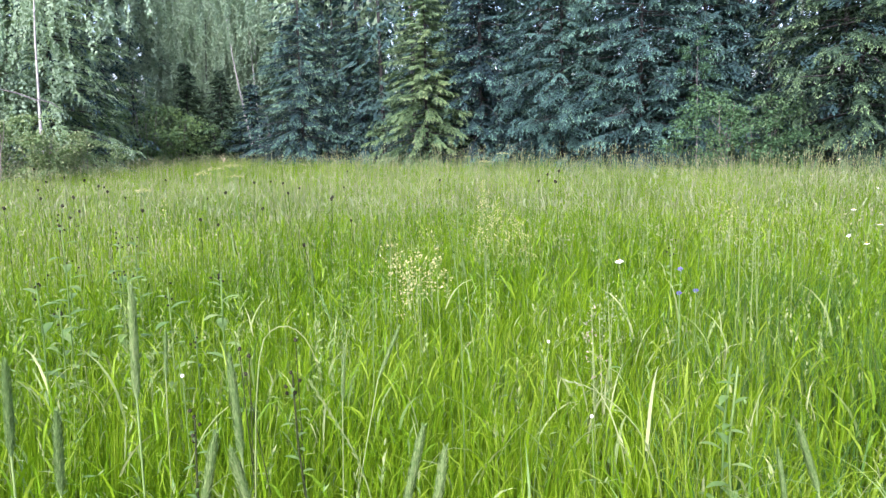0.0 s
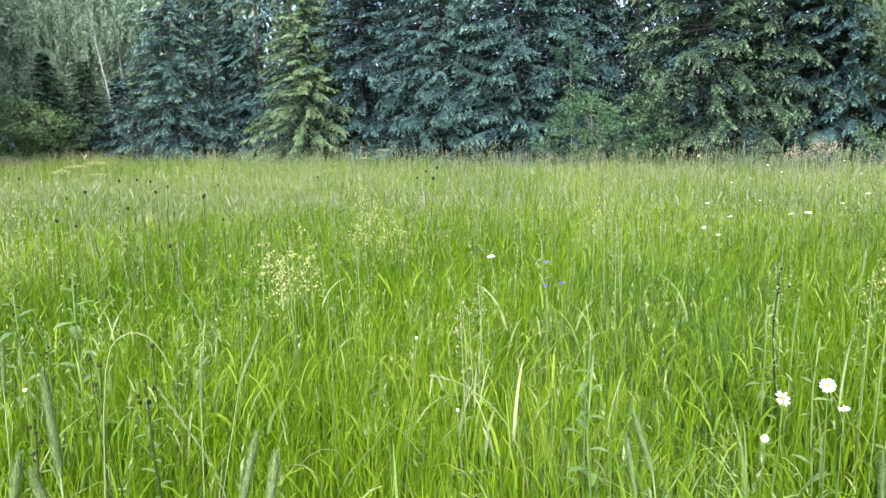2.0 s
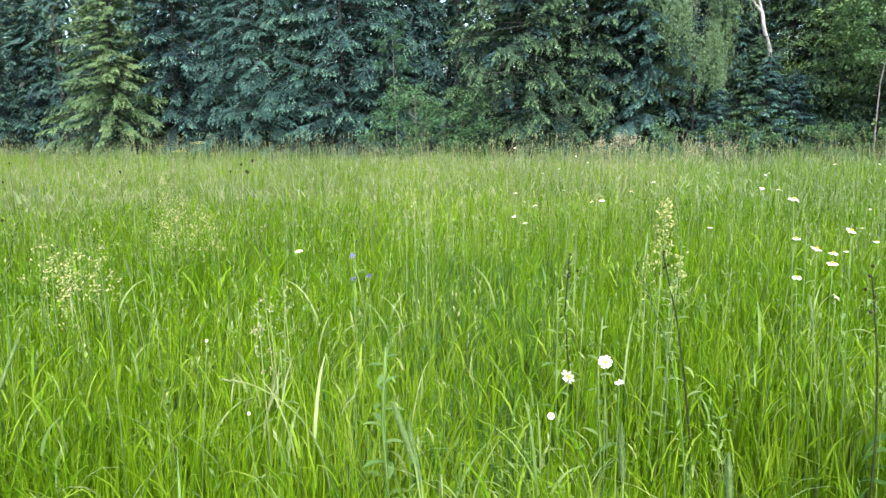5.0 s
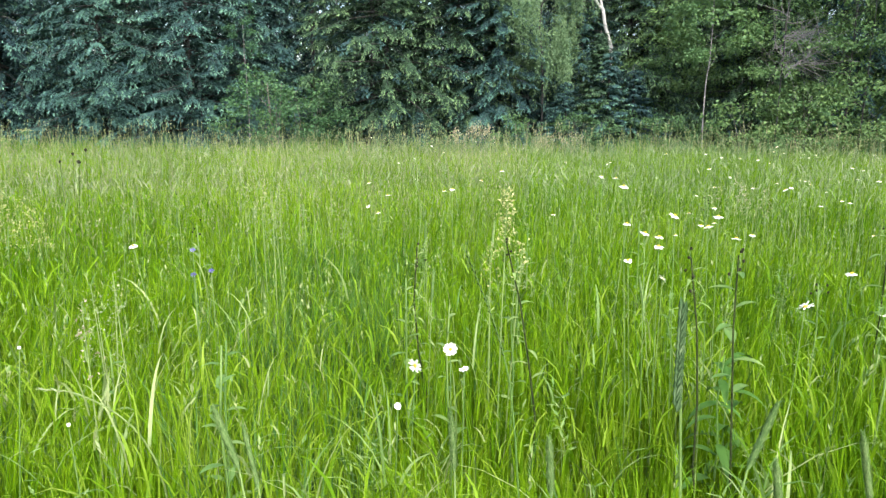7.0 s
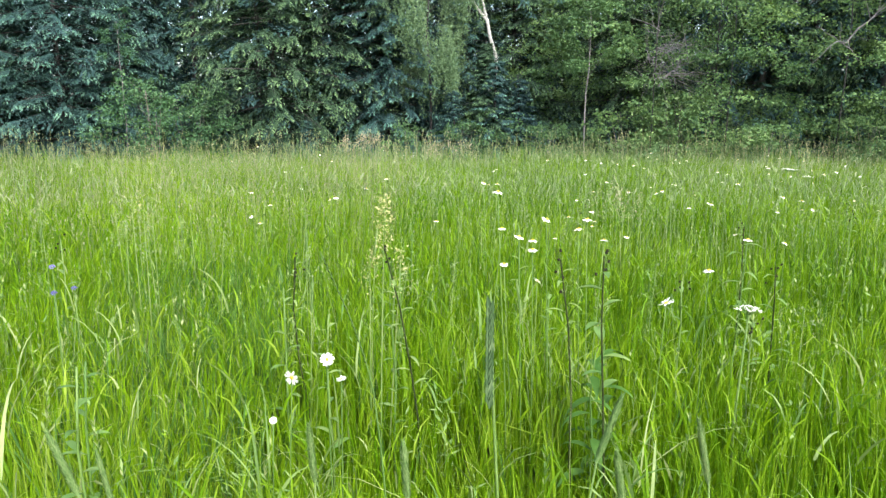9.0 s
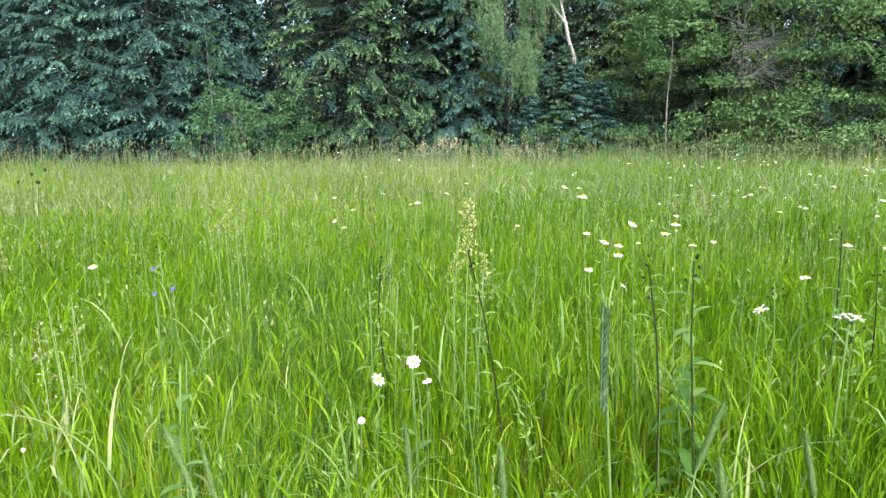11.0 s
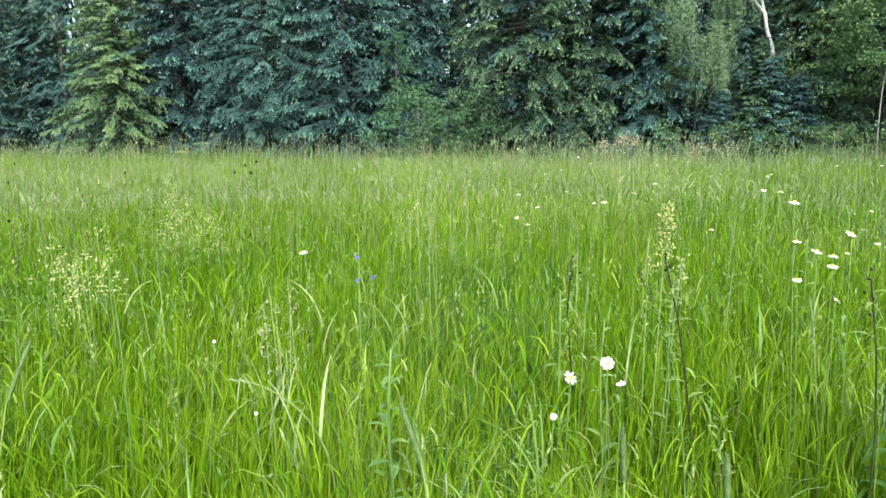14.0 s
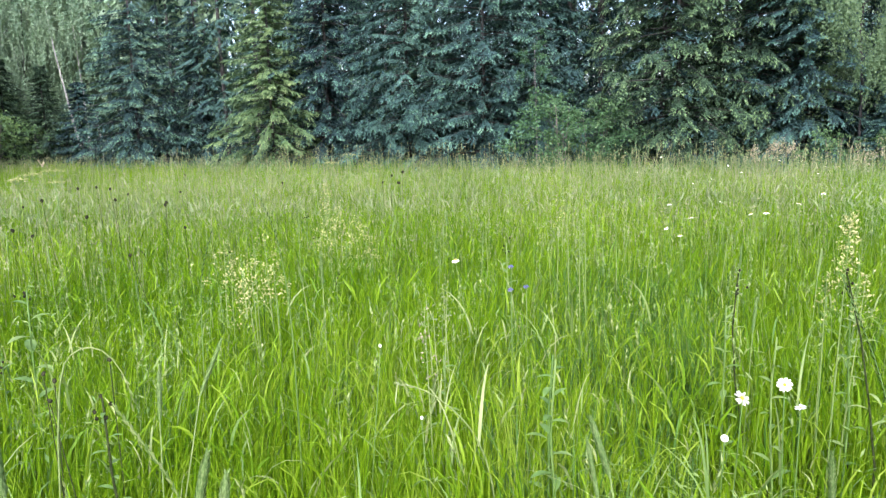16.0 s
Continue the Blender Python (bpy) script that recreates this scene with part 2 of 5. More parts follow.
def kites(base, along, across, length, width, fold=0.25, widest=0.45):
    """Folded leaf shapes: two triangles on either side of a midrib. Arrays of one row a leaf."""
    along, across = unit(along), unit(across - (across * unit(along)).sum(-1, keepdims=True) * unit(along))
    up = np.cross(along, across)
    L, W = np.broadcast_to(length, len(base))[:, None], np.broadcast_to(width, len(base))[:, None]
    mid = base + along * L * widest
    v = np.stack([base, mid + across * W / 2 + up * W * fold / 2, base + along * L, mid - across * W / 2 + up * W * fold / 2], 1)
    i = np.arange(len(base))[:, None] * 4
    f = np.concatenate([i + (0, 1, 2), i + (0, 2, 3)], 0)
    return v.reshape(-1, 3), f


def blades(x, y, z0, h, w, lean, bend, head, face, segs, fold=0.0):
    """Grass blades as bent tapering strips, creased along the rib where fold is given. Arrays of one value a blade; angles in radians."""
    n = len(x)
    s = np.linspace(0, 1, segs + 1)
    th = lean[:, None] + bend[:, None] * s[None, :] ** 1.6
    step = h[:, None] / segs
    mid = 0.5 * (th[:, 1:] + th[:, :-1])
    out = np.concatenate([np.zeros((n, 1)), np.cumsum(np.sin(mid) * step, 1)], 1)
    up = np.concatenate([np.zeros((n, 1)), np.cumsum(np.cos(mid) * step, 1)], 1)
    cx = x[:, None] + out * np.cos(head)[:, None]
    cy = y[:, None] + out * np.sin(head)[:, None]
    cz = z0[:, None] + up
    ww = w[:, None] * np.array([0.75, *(1 - s[1:-1] ** 2.2)]) / 2
    dx, dy = -np.sin(face)[:, None] * ww, np.cos(face)[:, None] * ww
    left = np.stack([cx[:, :-1] - dx, cy[:, :-1] - dy, cz[:, :-1]], -1)
    right = np.stack([cx[:, :-1] + dx, cy[:, :-1] + dy, cz[:, :-1]], -1)
    tip = np.stack([cx[:, -1:], cy[:, -1:], cz[:, -1:]], -1)
    if fold:
        rib = np.stack([cx[:, :-1] + dy * 2 * fold, cy[:, :-1] - dx * 2 * fold, cz[:, :-1]], -1)
        rows, c, strips = [left, rib, right], 3, ((0, 1), (1, 2))
    else:
        rows, c, strips = [left, right], 2, ((0, 1),)
    v = np.concatenate([np.stack(rows, 2).reshape(n, -1, 3), tip], 1)
    i = np.arange(n)[:, None] * (c * segs + 1)
    f = [i + (c * j + a, c * j + b, c * j + c + b) for j in range(segs - 1) for a, b in strips]
    f += [i + (c * j + a, c * j + c + b, c * j + c + a) for j in range(segs - 1) for a, b in strips]
    f += [i + (c * (segs - 1) + a, c * (segs - 1) + b, c * segs) for a, b in strips]
    return v.reshape(-1, 3), np.concatenate(f, 0)


def spot(az, dist):
    """Plan place from degrees to the left of +y and metres."""
    return -math.sin(radians(az)) * dist, math.cos(radians(az)) * dist


def lumps(x, y, k=1.0, s=0.0):
    """A smooth field between about -1 and 1."""
    return (np.sin(0.9 * k * x + 1.7 * np.sin(0.6 * k * y + s)) + np.sin(1.1 * k * y + 2.0 + 1.5 * np.sin(0.7 * k * x - s))
            + 0.7 * np.sin(2.3 * k * x - 1.9 * k * y + s)) / 2.7


def ground_z(x, y):
    return 0.035 * lumps(np.asarray(x, float), np.asarray(y, float), 0.5, 3.0)


# edge of the wood: degrees, metres
EDGE_AZ = np.array([-110, -85, -72, -60, -50, -38, -25, -12, 0, 6, 12, 20, 24, 30, 45, 60.0])
EDGE_D = np.array([20, 19.5, 19, 18, 17.6, 17.2, 18.6, 20.2, 22.5, 26, 32, 34, 27, 24, 24, 25.0])


def edge_distance(az):
    return np.interp(az, EDGE_AZ, EDGE_D)


# ---- ground ----
def build_ground():
    t = np.linspace(-1, 1, 141)
    g = np.sign(t) * (np.abs(t) * 18 + np.abs(t) ** 5 * 1500)
    gx, gy = np.meshgrid(g, g + 8, indexing="ij")
    gz = ground_z(gx, gy) * np.exp(-(np.hypot(gx, gy) / 60) ** 2)
    n = len(t)
    i = (np.arange(n - 1)[:, None] * n + np.arange(n - 1)[None, :]).ravel()
    quads = np.stack([i, i + n, i + n + 1, i + 1], 1)
    me = mesh_of("ground", np.stack([gx, gy, gz], -1).reshape(-1, 3), quads, M_SOIL, True)
    tagged(new("ground", me), "earth with dead thatch under the tall meadow grass", "ground", kind="structure")


build_ground()


# ---- grass ----
def scatter(r0, r1, az0, az1, per_m2, clump=0.0):
    """Places in a ring sector before the wood's edge."""
    area = radians(az1 - az0) / 2 * (r1 ** 2 - r0 ** 2)
    n = int(area * per_m2)
    r = np.sqrt(rng.uniform(r0 ** 2, r1 ** 2, n))
    az = rng.uniform(az0, az1, n)
    x, y = -np.sin(np.radians(az)) * r, np.cos(np.radians(az)) * r
    if clump:
        m = int(n / 9) + 1
        k = rng.integers(0, m, n)
        move = rng.random(n) < clump
        x = np.where(move, x[k] + rng.normal(0, 0.03, n), x)
        y = np.where(move, y[k] + rng.normal(0, 0.03, n), y)
    ok = np.hypot(x, y) < edge_distance(np.degrees(np.arctan2(-x, y))) + 0.8
    return x[ok], y[ok]


def grass_height(x, y):
    # thinner, lower patches round the tall herbs
    dip = 0.22 * np.exp(-((x - 1.45) ** 2 + (y - 1.6) ** 2) / 0.2) + 0.18 * np.exp(-((x - 1.8) ** 2 + (y - 1.2) ** 2) / 0.14)
    return 0.60 + 0.07 * lumps(x, y, 0.8) + 0.04 * lumps(x, y, 2.6, 1.0) - dip


def build_grass(name, r0, r1, az0, az1, per_m2, width, segs, label, arched=0.2, material=M_GRASS, fold=0.0):
    x, y = scatter(r0, r1, az0, az1, per_m2, 0.6)
    n = len(x)
    h = grass_height(x, y) * rng.uniform(0.62, 1.16, n)
    w = width * rng.uniform(0.35, 1.6, n)
    lean = np.abs(rng.normal(0.0, 0.12, n))
    bend = np.where(rng.random(n) < arched, rng.uniform(0.8, 2.6, n), np.abs(rng.normal(0.2, 0.22, n)))
    h = h * (1 + 0.14 * np.clip(bend - 0.5, 0, 2))
    wind = 1.2 * lumps(x, y, 0.5, 2.0)
    head = wind + rng.normal(0, 1.5, n)
    face = rng.uniform(0, 2 * np.pi, n)
    v, f = blades(x, y, ground_z(x, y) - 0.01, h, w, lean, bend, head, face, segs, fold)
    tagged(new(name, mesh_of(name, v, f, material)), label, "grass", kind="stuff")


build_grass("meadow_grass", 0.8, 2.5, -86, 40, 1900, 0.0105, 4, "lush bright green meadow grass, long standing folded blades", 0.07, fold=0.3)
build_grass("meadow_grass", 2.5, 4.2, -85, 39, 1500, 0.0100, 4, "lush bright green meadow grass, long standing blades", 0.08)
build_grass("meadow_grass", 4.2, 8.0, -84, 38, 1050, 0.0100, 3, "tall fresh green meadow grass in the open field", 0.12)
build_grass("meadow_grass", 8.0, 15.0, -82, 36, 420, 0.0125, 2, "distant pale green meadow grass")
build_grass("meadow_grass", 15.0, 35.0, -80, 36, 220, 0.016, 1, "distant meadow grass reaching the edge of the wood")
build_grass("meadow_grass", 0.45, 8.0, 38, 276, 300, 0.022, 1, "meadow grass round the standpoint")
build_grass("meadow_grass", 8.0, 20.0, 36, 278, 60, 0.042, 1, "meadow grass going on behind the standpoint")
build_grass("coarse_grass", 0.9, 3.4, -36, -20, 620, 0.010, 4, "coarse blue-green grass clump in the meadow", 0.12, M_COARSE)
build_grass("coarse_grass", 2.9, 4.9, -36, -22, 900, 0.0085, 3, "patch of stiff blue-green grass in the meadow", 0.05, M_COARSE)

build_grass("coarse_grass", 2.2, 9.0, -84, 38, 110, 0.0080, 3, "darker blue-green blades scattered through the meadow", 0.05, M_COARSE)


def build_side_leaves(name, r0, r1, az0, az1, per_m2, width, segs, label, material=M_GRASS, reach=(0.08, 0.22)):
    """Leaf blades that leave the stalks part-way up and arch over."""
    x, y = scatter(r0, r1, az0, az1, per_m2, 0.5)
    n = len(x)
    z0 = grass_height(x, y) * rng.uniform(0.35, 0.95, n)
    h = rng.uniform(*reach, n)
    v, f = blades(x, y, z0, h, width * rng.uniform(0.5, 1.5, n), rng.uniform(0.1, 0.5, n), rng.uniform(0.8, 2.6, n), rng.uniform(0, 2 * np.pi, n), rng.uniform(0, 2 * np.pi, n), segs)
    tagged(new(name, mesh_of(name, v, f, material)), label, "grass", kind="stuff")


build_side_leaves("meadow_grass", 0.6, 3.6, -86, 40, 560, 0.0068, 4, "arching grass leaves with lit backs")
build_side_leaves("meadow_grass", 3.6, 8.0, -84, 38, 380, 0.009, 2, "arching grass leaves out in the field")
build_side_leaves("meadow_grass", 8.0, 16.0, -82, 36, 110, 0.014, 2, "arching grass leaves far out in the field", M_STEM)
build_side_leaves("arching_leaves", 0.9, 3.6, -84, 38, 60, 0.0075, 6, "long pale grass leaves arching over with light backs", M_STALK, (0.16, 0.34))
build_side_leaves("arching_leaves", 1.0, 4.4, -84, 38, 150, 0.0065, 4, "short pale grass leaves curling over with bright backs", M_STALK, (0.06, 0.16))


def build_seed_stalks(name, x, y, h, material, thick, head_len, grains, label):
    """Thin stalks with loose seed heads."""
    n = len(x)
    head = rng.uniform(0, 2 * np.pi, n)
    lean, bend = np.abs(rng.normal(0, 0.07, n)), np.abs(rng.normal(0.12, 0.14, n))
    b = Build()
    z = ground_z(x, y)
    v, f = blades(x, y, z, h, np.full(n, thick), lean, bend, head, rng.uniform(0, 6.3, n), 3)
    b.add(v, f)
    v, f = blades(x, y, z, h, np.full(n, thick), lean, bend, head, rng.uniform(0, 6.3, n), 3)
    tip = v.reshape(n, -1, 3)
    top, low = tip[:, 6], tip[:, 4:6].mean(1)
    down = unit(low - top)
    for g in range(grains):
        s = rng.uniform(0, 1, n)[:, None]
        at = top + down * s * head_len
        a = rng.uniform(0, 2 * np.pi, n)
        side = np.stack([np.cos(a), np.sin(a), np.zeros(n)], 1)
        v, f = kites(at, side * 0.5 - down, np.cross(side, down), head_len * rng.uniform(0.12, 0.3, n), thick * rng.uniform(1.5, 3.2, n))
        b.add(v, f)
    tagged(new(name, b.mesh(name, material)), label, "grass", kind="stuff")


sx, sy = scatter(1.0, 6.0, -84, 38, 11)
build_seed_stalks("flowering_grass", sx, sy, rng.uniform(0.62, 0.86, len(sx)), M_STALK, 0.0022, 0.10, 14, "thin flowering grass stalks with pale seed heads")
sx, sy = scatter(2.6, 7.0, -84, 38, 34)
build_seed_stalks("flowering_grass", sx, sy, rng.uniform(0.58, 0.80, len(sx)), M_STALK, 0.0030, 0.09, 7, "pale green flowering grass heads over the meadow")
sx, sy = scatter(5.0, 14.0, -42, 36, 80)
build_seed_stalks("flowering_grass", sx, sy, rng.uniform(0.62, 0.86, len(sx)), M_TAN, 0.004, 0.09, 3, "flowering grass stalks with tan heads out in the field")
sx, sy = scatter(5.0, 14.0, -82, -42, 60)
build_seed_stalks("flowering_grass", sx, sy, rng.uniform(0.62, 0.84, len(sx)), M_STEM, 0.004, 0.09, 3, "flowering grass stalks out in the field")
sx, sy = scatter(14.0, 34.0, -80, 36, 18)
build_seed_stalks("flowering_grass", sx, sy, rng.uniform(0.6, 0.85, len(sx)), M_TAN, 0.008, 0.12, 3, "distant flowering grass stalks")


def build_weeds(name, x, y, h, leaf, tiers, material, label):
    """Low herbs: a thin stalk each, with paired leaves in tiers that shrink to the top."""
    n = len(x)
    b, z = Build(), ground_z(x, y)
    lean, bend, head = np.abs(rng.normal(0, 0.08, n)), np.abs(rng.normal(0.1, 0.12, n)), rng.uniform(0, 6.3, n)
    turn = rng.uniform(0, 6.3, n)
    v, f = blades(x, y, z, h, np.full(n, 0.0035), lean, bend, head, turn, 4)
    b.add(v, f)
    p = v.reshape(n, -1, 3)
    knots = np.stack([p[:, 2 * k:2 * k + 2].mean(1) for k in range(4)] + [p[:, 8]], 1)
    for t in range(tiers):
        s = (0.42 + 0.57 * t / max(1, tiers - 1)) * 4
        i = min(3, int(s))
        at = knots[:, i] + (knots[:, i + 1] - knots[:, i]) * (s - i)
        for side in (0.0, np.pi):
            a = turn + side + t * 1.57 + rng.normal(0, 0.3, n)
            way = np.stack([np.cos(a), np.sin(a), rng.uniform(-0.1, 0.9, n)], 1)
            ln = leaf * rng.uniform(0.6, 1.25, n) * (1.2 - 0.11 * s * tiers / 8)
            b.add(*kites(at, way, np.stack([-np.sin(a), np.cos(a), rng.normal(0, 0.3, n)], 1), ln, ln * rng.uniform(0.15, 0.27, n), 0.3))
    tagged(new(name, b.mesh(name, material)), label, "weeds", kind="stuff")


wx, wy = scatter(1.0, 5.0, -84, 38, 9, 0.5)
build_weeds("meadow_weeds", wx, wy, grass_height(wx, wy) * rng.uniform(0.85, 1.22, len(wx)), 0.042, 8, M_FORB, "small leafy weeds with paired leaves between the grass blades")
wx, wy = scatter(1.2, 6.0, 4, 38, 17, 0.5)
build_weeds("meadow_weeds", wx, wy, grass_height(wx, wy) * rng.uniform(0.95, 1.3, len(wx)), 0.046, 9, M_FORB, "pale leafy weeds crowded at the side of the meadow")


# ---- trees ----
def spruce_meshes(H, R, branches, sprays, material, bark, droop=0.35, seed=1, low=0.2, big=1.0, stout=1.0, shoots=9, bare=5.8):
    """A spruce: trunk with boughs, and a crown of side twigs set with short needle shoots. bare: height above which the twigs thin out."""
    g = np.random.default_rng(seed)
    zs = np.linspace(0, H, 9)
    wob = np.cumsum(g.normal(0, 0.015, (9, 2)), 0)
    trunk = Build().add(*tube(np.column_stack([wob, zs - 0.1]), 0.0105 * stout * H * (1 - zs / H) ** 0.8 + 0.012, 8))
    crown, fresh = Build(), Build()
    u = (np.arange(branches) + g.uniform(0, 1, branches)) / branches
    cut = 0.82 if bare < H else 1.0
    zb = np.interp(u ** 1.12, (0, cut, 1), (low, min(bare, H - 0.15), H - 0.15))
    az = np.arange(branches) * 2.39996 + g.normal(0, 0.35, branches)
    taper = 1 - zb / H
    bulge = 1 + 0.13 * np.sin(az * 2 + zb * 1.7 + seed) + 0.07 * np.sin(az * 5 - zb * 3.1) + g.normal(0, 0.13, branches)
    L = np.clip(R * (taper ** 0.78) * bulge, 0.18, None)
    up = np.array([0, 0, 1.0])
    for i in range(branches):
        d = np.array([np.cos(az[i]), np.sin(az[i]), 0.0])
        side = np.array([-d[1], d[0], 0.0])
        k = droop * (0.5 + 0.9 * taper[i]) * g.uniform(0.6, 1.4)
        sway = g.normal(0, 0.12)

        def on(s):
            s = np.asarray(s)[..., None]
            return np.array([0, 0, zb[i]]) + L[i] * (d * s + side * sway * s ** 2 + up * (0.14 * s - k * s ** 1.5 + 0.09 * s ** 3))
        if L[i] > 0.9 and i % 3 == 0 and big == 1.0:
            trunk.add(*tube(on(np.linspace(0, 0.9, 3)), np.array([0.017, 0.011, 0.004]) * (0.5 + L[i] * 0.5), 3))
        high = zb[i] > bare
        m = max(4, int(sprays * (0.35 + 0.65 * min(1, L[i] / R)) * (0.22 if high else 1.0)))
        grow = 2.2 if high else 1.0
        s = np.sqrt(g.uniform(0.16, 1.0, m))
        s[0] = 1.0
        sg = np.where(np.arange(m) % 2, 1.0, -1.0)
        sg[0] = 0.1
        reach = (0.10 + 0.24 * (1.0 - s) * s ** 0.5) * L[i] * g.uniform(0.7, 1.1, m)
        fall = g.uniform(0.35, 1.0) * (0.6 + 0.7 * taper[i]) * g.uniform(0.8, 1.2, m)
        base = on(s * 0.97)
        way = unit(d * (0.6 + 0.5 * s)[:, None] + side * (sg * (1.0 - 0.45 * s))[:, None] - up * (0.25 * fall)[:, None])
        flat = unit(np.cross(up, way))
        q = max(3, int(shoots * (0.5 if high else 1.0)))
        t = (np.arange(q)[None] + g.uniform(0.2, 0.8, (m, q))) / q
        t[:, -1] = 1.0
        pos = base[:, None] + way[:, None] * (reach[:, None] * t)[..., None] - up * (0.7 * fall[:, None] * reach[:, None] * t ** 2)[..., None]
        turn = np.where(np.arange(q) % 2, 1.0, -1.0)[None] * g.uniform(0.4, 0.9, (m, q))
        turn[:, -1] *= 0.2
        out = way[:, None] * 0.8 + flat[:, None] * turn[..., None] + up * g.normal(-0.12, 0.13, (m, q))[..., None] - up * (0.9 * fall[:, None] * t)[..., None]
        across = np.cross(up, out) + g.normal(0, 0.18, (m, q, 3))
        ln = big * grow * g.uniform(0.065, 0.125, (m, q)) * (0.6 + 0.4 * min(1, L[i] / 1.5))
        wd = ln * g.uniform(0.28, 0.44, (m, q))
        new_growth = ((t > 0.66) & (s > 0.62)[:, None] & (g.random((m, q)) < 0.75)).ravel()
        for pick, b in ((~new_growth, crown), (new_growth, fresh)):
            if pick.any():
                b.add(*kites(pos.reshape(-1, 3)[pick], out.reshape(-1, 3)[pick], across.reshape(-1, 3)[pick], ln.ravel()[pick], wd.ravel()[pick], fold=-0.35, widest=0.45))
        # older short twigs along the bough, towards the trunk
        mi = 22 if big == 1.0 and not high else 4
        si = g.uniform(0.06, 0.75, mi)
        crown.add(*kites(on(si), d * 0.5 + side * g.normal(0, 0.8, (mi, 1)) + (0, 0, -0.4), side + g.normal(0, 0.5, (mi, 3)), g.uniform(0.10, 0.24, mi) * big * grow, 0.05 * big * grow, -0.3))
    return (trunk.mesh("trunk", bark, True), crown.mesh("crown", material[0]), fresh.mesh("fresh_growth", material[1]))


def make_tree(name, meshes, label, category, x, y, turn, size, group=""):
    ob = thing(name, x, y, float(ground_z(x, y)) - 0.02, turn, size)
    for part_name, me in zip(("trunk", "crown", "fresh_growth"), meshes):
        tagged(part(part_name, me, ob, "paler new shoots at the ends of the boughs" if part_name == "fresh_growth" else ""), kind="stuff" if part_name == "fresh_growth" else "")
    return tagged(ob, label, category, group)


def bent(a, b, sag, g, n=6, jitter=0.03):
    """Points on a bowed way from a to b."""
    s = np.linspace(0, 1, n)[:, None]
    a, b = np.asarray(a, float), np.asarray(b, float)
    p = a + (b - a) * s
    p[:, 2] += sag * np.sin(np.pi * s[:, 0])
    p[1:-1] += g.normal(0, jitter, (n - 2, 3))
    return p


def leafy_meshes(H, R, low, clumps, leaves, material, bark, leaf=0.085, hang=0.0, seed=1, thick=0.02, lean=(0, 0), flat=0.55, stems=1, limb=0.55, full=5.8):
    """A broad-leaved tree or shrub: trunk with a fork, limbs to each clump, clumps of leaves; hang draws the clumps out into hanging twigs."""
    g = np.random.default_rng(seed)
    trunk, crown = Build(), Build()
    limbs = trunk
    axis = []
    for q in range(stems):
        zs = np.linspace(0, 0.93 * H, 9)
        sp = g.uniform(-1, 1, 2) * (0.35 * R if stems > 1 else 0)
        wob = np.cumsum(g.normal(0, 0.012 * H, (9, 2)), 0) * 0.5
        p = np.column_stack([zs / H * (lean[0] + sp[0]) + wob[:, 0] + sp[0] * 0.15, zs / H * (lean[1] + sp[1]) + wob[:, 1] + sp[1] * 0.15, zs - 0.1])
        trunk.add(*tube(p, thick * H * (1 - 0.9 * zs / H) ** 0.9 / (1 if stems == 1 else 1.5) + 0.005, 8))
        axis.append(p)
    for c in range(clumps):
        p = axis[c % stems]
        u = (c + g.uniform(0, 1)) / clumps
        zc = low + (H - low) * u ** 1.2
        az = c * 2.39996 + g.normal(0, 0.5)
        shape = math.sqrt(max(0.03, 1 - (2 * (zc - low) / (H - low) * 0.9 - 0.75) ** 2 * 0.75))
        r = R * shape * math.sqrt(g.uniform(0.15, 1.0))
        mid = np.array([np.interp(zc * 0.85, p[:, 2], p[:, 0]), np.interp(zc * 0.85, p[:, 2], p[:, 1]), 0])
        centre = mid + np.array([np.cos(az) * r, np.sin(az) * r, zc])
        root = mid * 1.0
        root[2] = max(0.25 * low, zc - 0.5 * r - 0.2)
        if r > 0.3:
            limbs.add(*tube(bent(root, centre, 0.12 * r, g, 5), np.array([0.016, 0.012, 0.009, 0.006, 0.003]) * (0.6 + 0.25 * r) * limb, 3))
        cr = R * g.uniform(0.2, 0.36)
        m = leaves if zc < full else int(leaves * 0.4)
        if hang:
            strands = max(6, m // 26)
            a, q = g.uniform(0, 2 * np.pi, strands), np.sqrt(g.random(strands)) * cr
            top = centre + np.column_stack([np.cos(a) * q, np.sin(a) * q, g.normal(0, 0.2 * cr, strands)])
            k = g.integers(0, strands, m)
            fall = g.uniform(0, 1, m) * hang * g.uniform(0.5, 1.2, strands)[k]
            pos = top[k] + np.column_stack([np.cos(a)[k] * fall * 0.12, np.sin(a)[k] * fall * 0.12, -fall]) + g.normal(0, 0.025, (m, 3))
            pos[:, 2] = np.maximum(pos[:, 2], 0.25)
            way = np.column_stack([g.normal(0, 0.6, m), g.normal(0, 0.6, m), np.full(m, -1.0)])
        else:
            # a few flat sprays in the clump, each a disc of leaves that droops at its rim
            sprays = 5
            k = g.integers(0, sprays, m)
            off = g.normal(0, 1, (sprays, 3)) * np.array([0.55, 0.55, 0.5 * flat]) * cr
            a, q = g.uniform(0, 2 * np.pi, m), np.sqrt(g.random(m)) * cr * 0.75
            pos = centre + off[k] + np.column_stack([np.cos(a) * q, np.sin(a) * q, g.normal(0, 0.06, m) - 0.5 * flat * q ** 2 / cr])
            pos[:, 2] = np.maximum(pos[:, 2], 0.12)
            way = np.column_stack([np.cos(a), np.sin(a), g.normal(-0.45, 0.35, m)]) + g.normal(0, 0.35, (m, 3))
        ln = leaf * g.uniform(0.7, 1.35, m)
        crown.add(*kites(pos, way, g.normal(0, 1, (m, 3)) * (1, 1, 0.45), ln, ln * g.uniform(0.6, 0.85, m), 0.3))
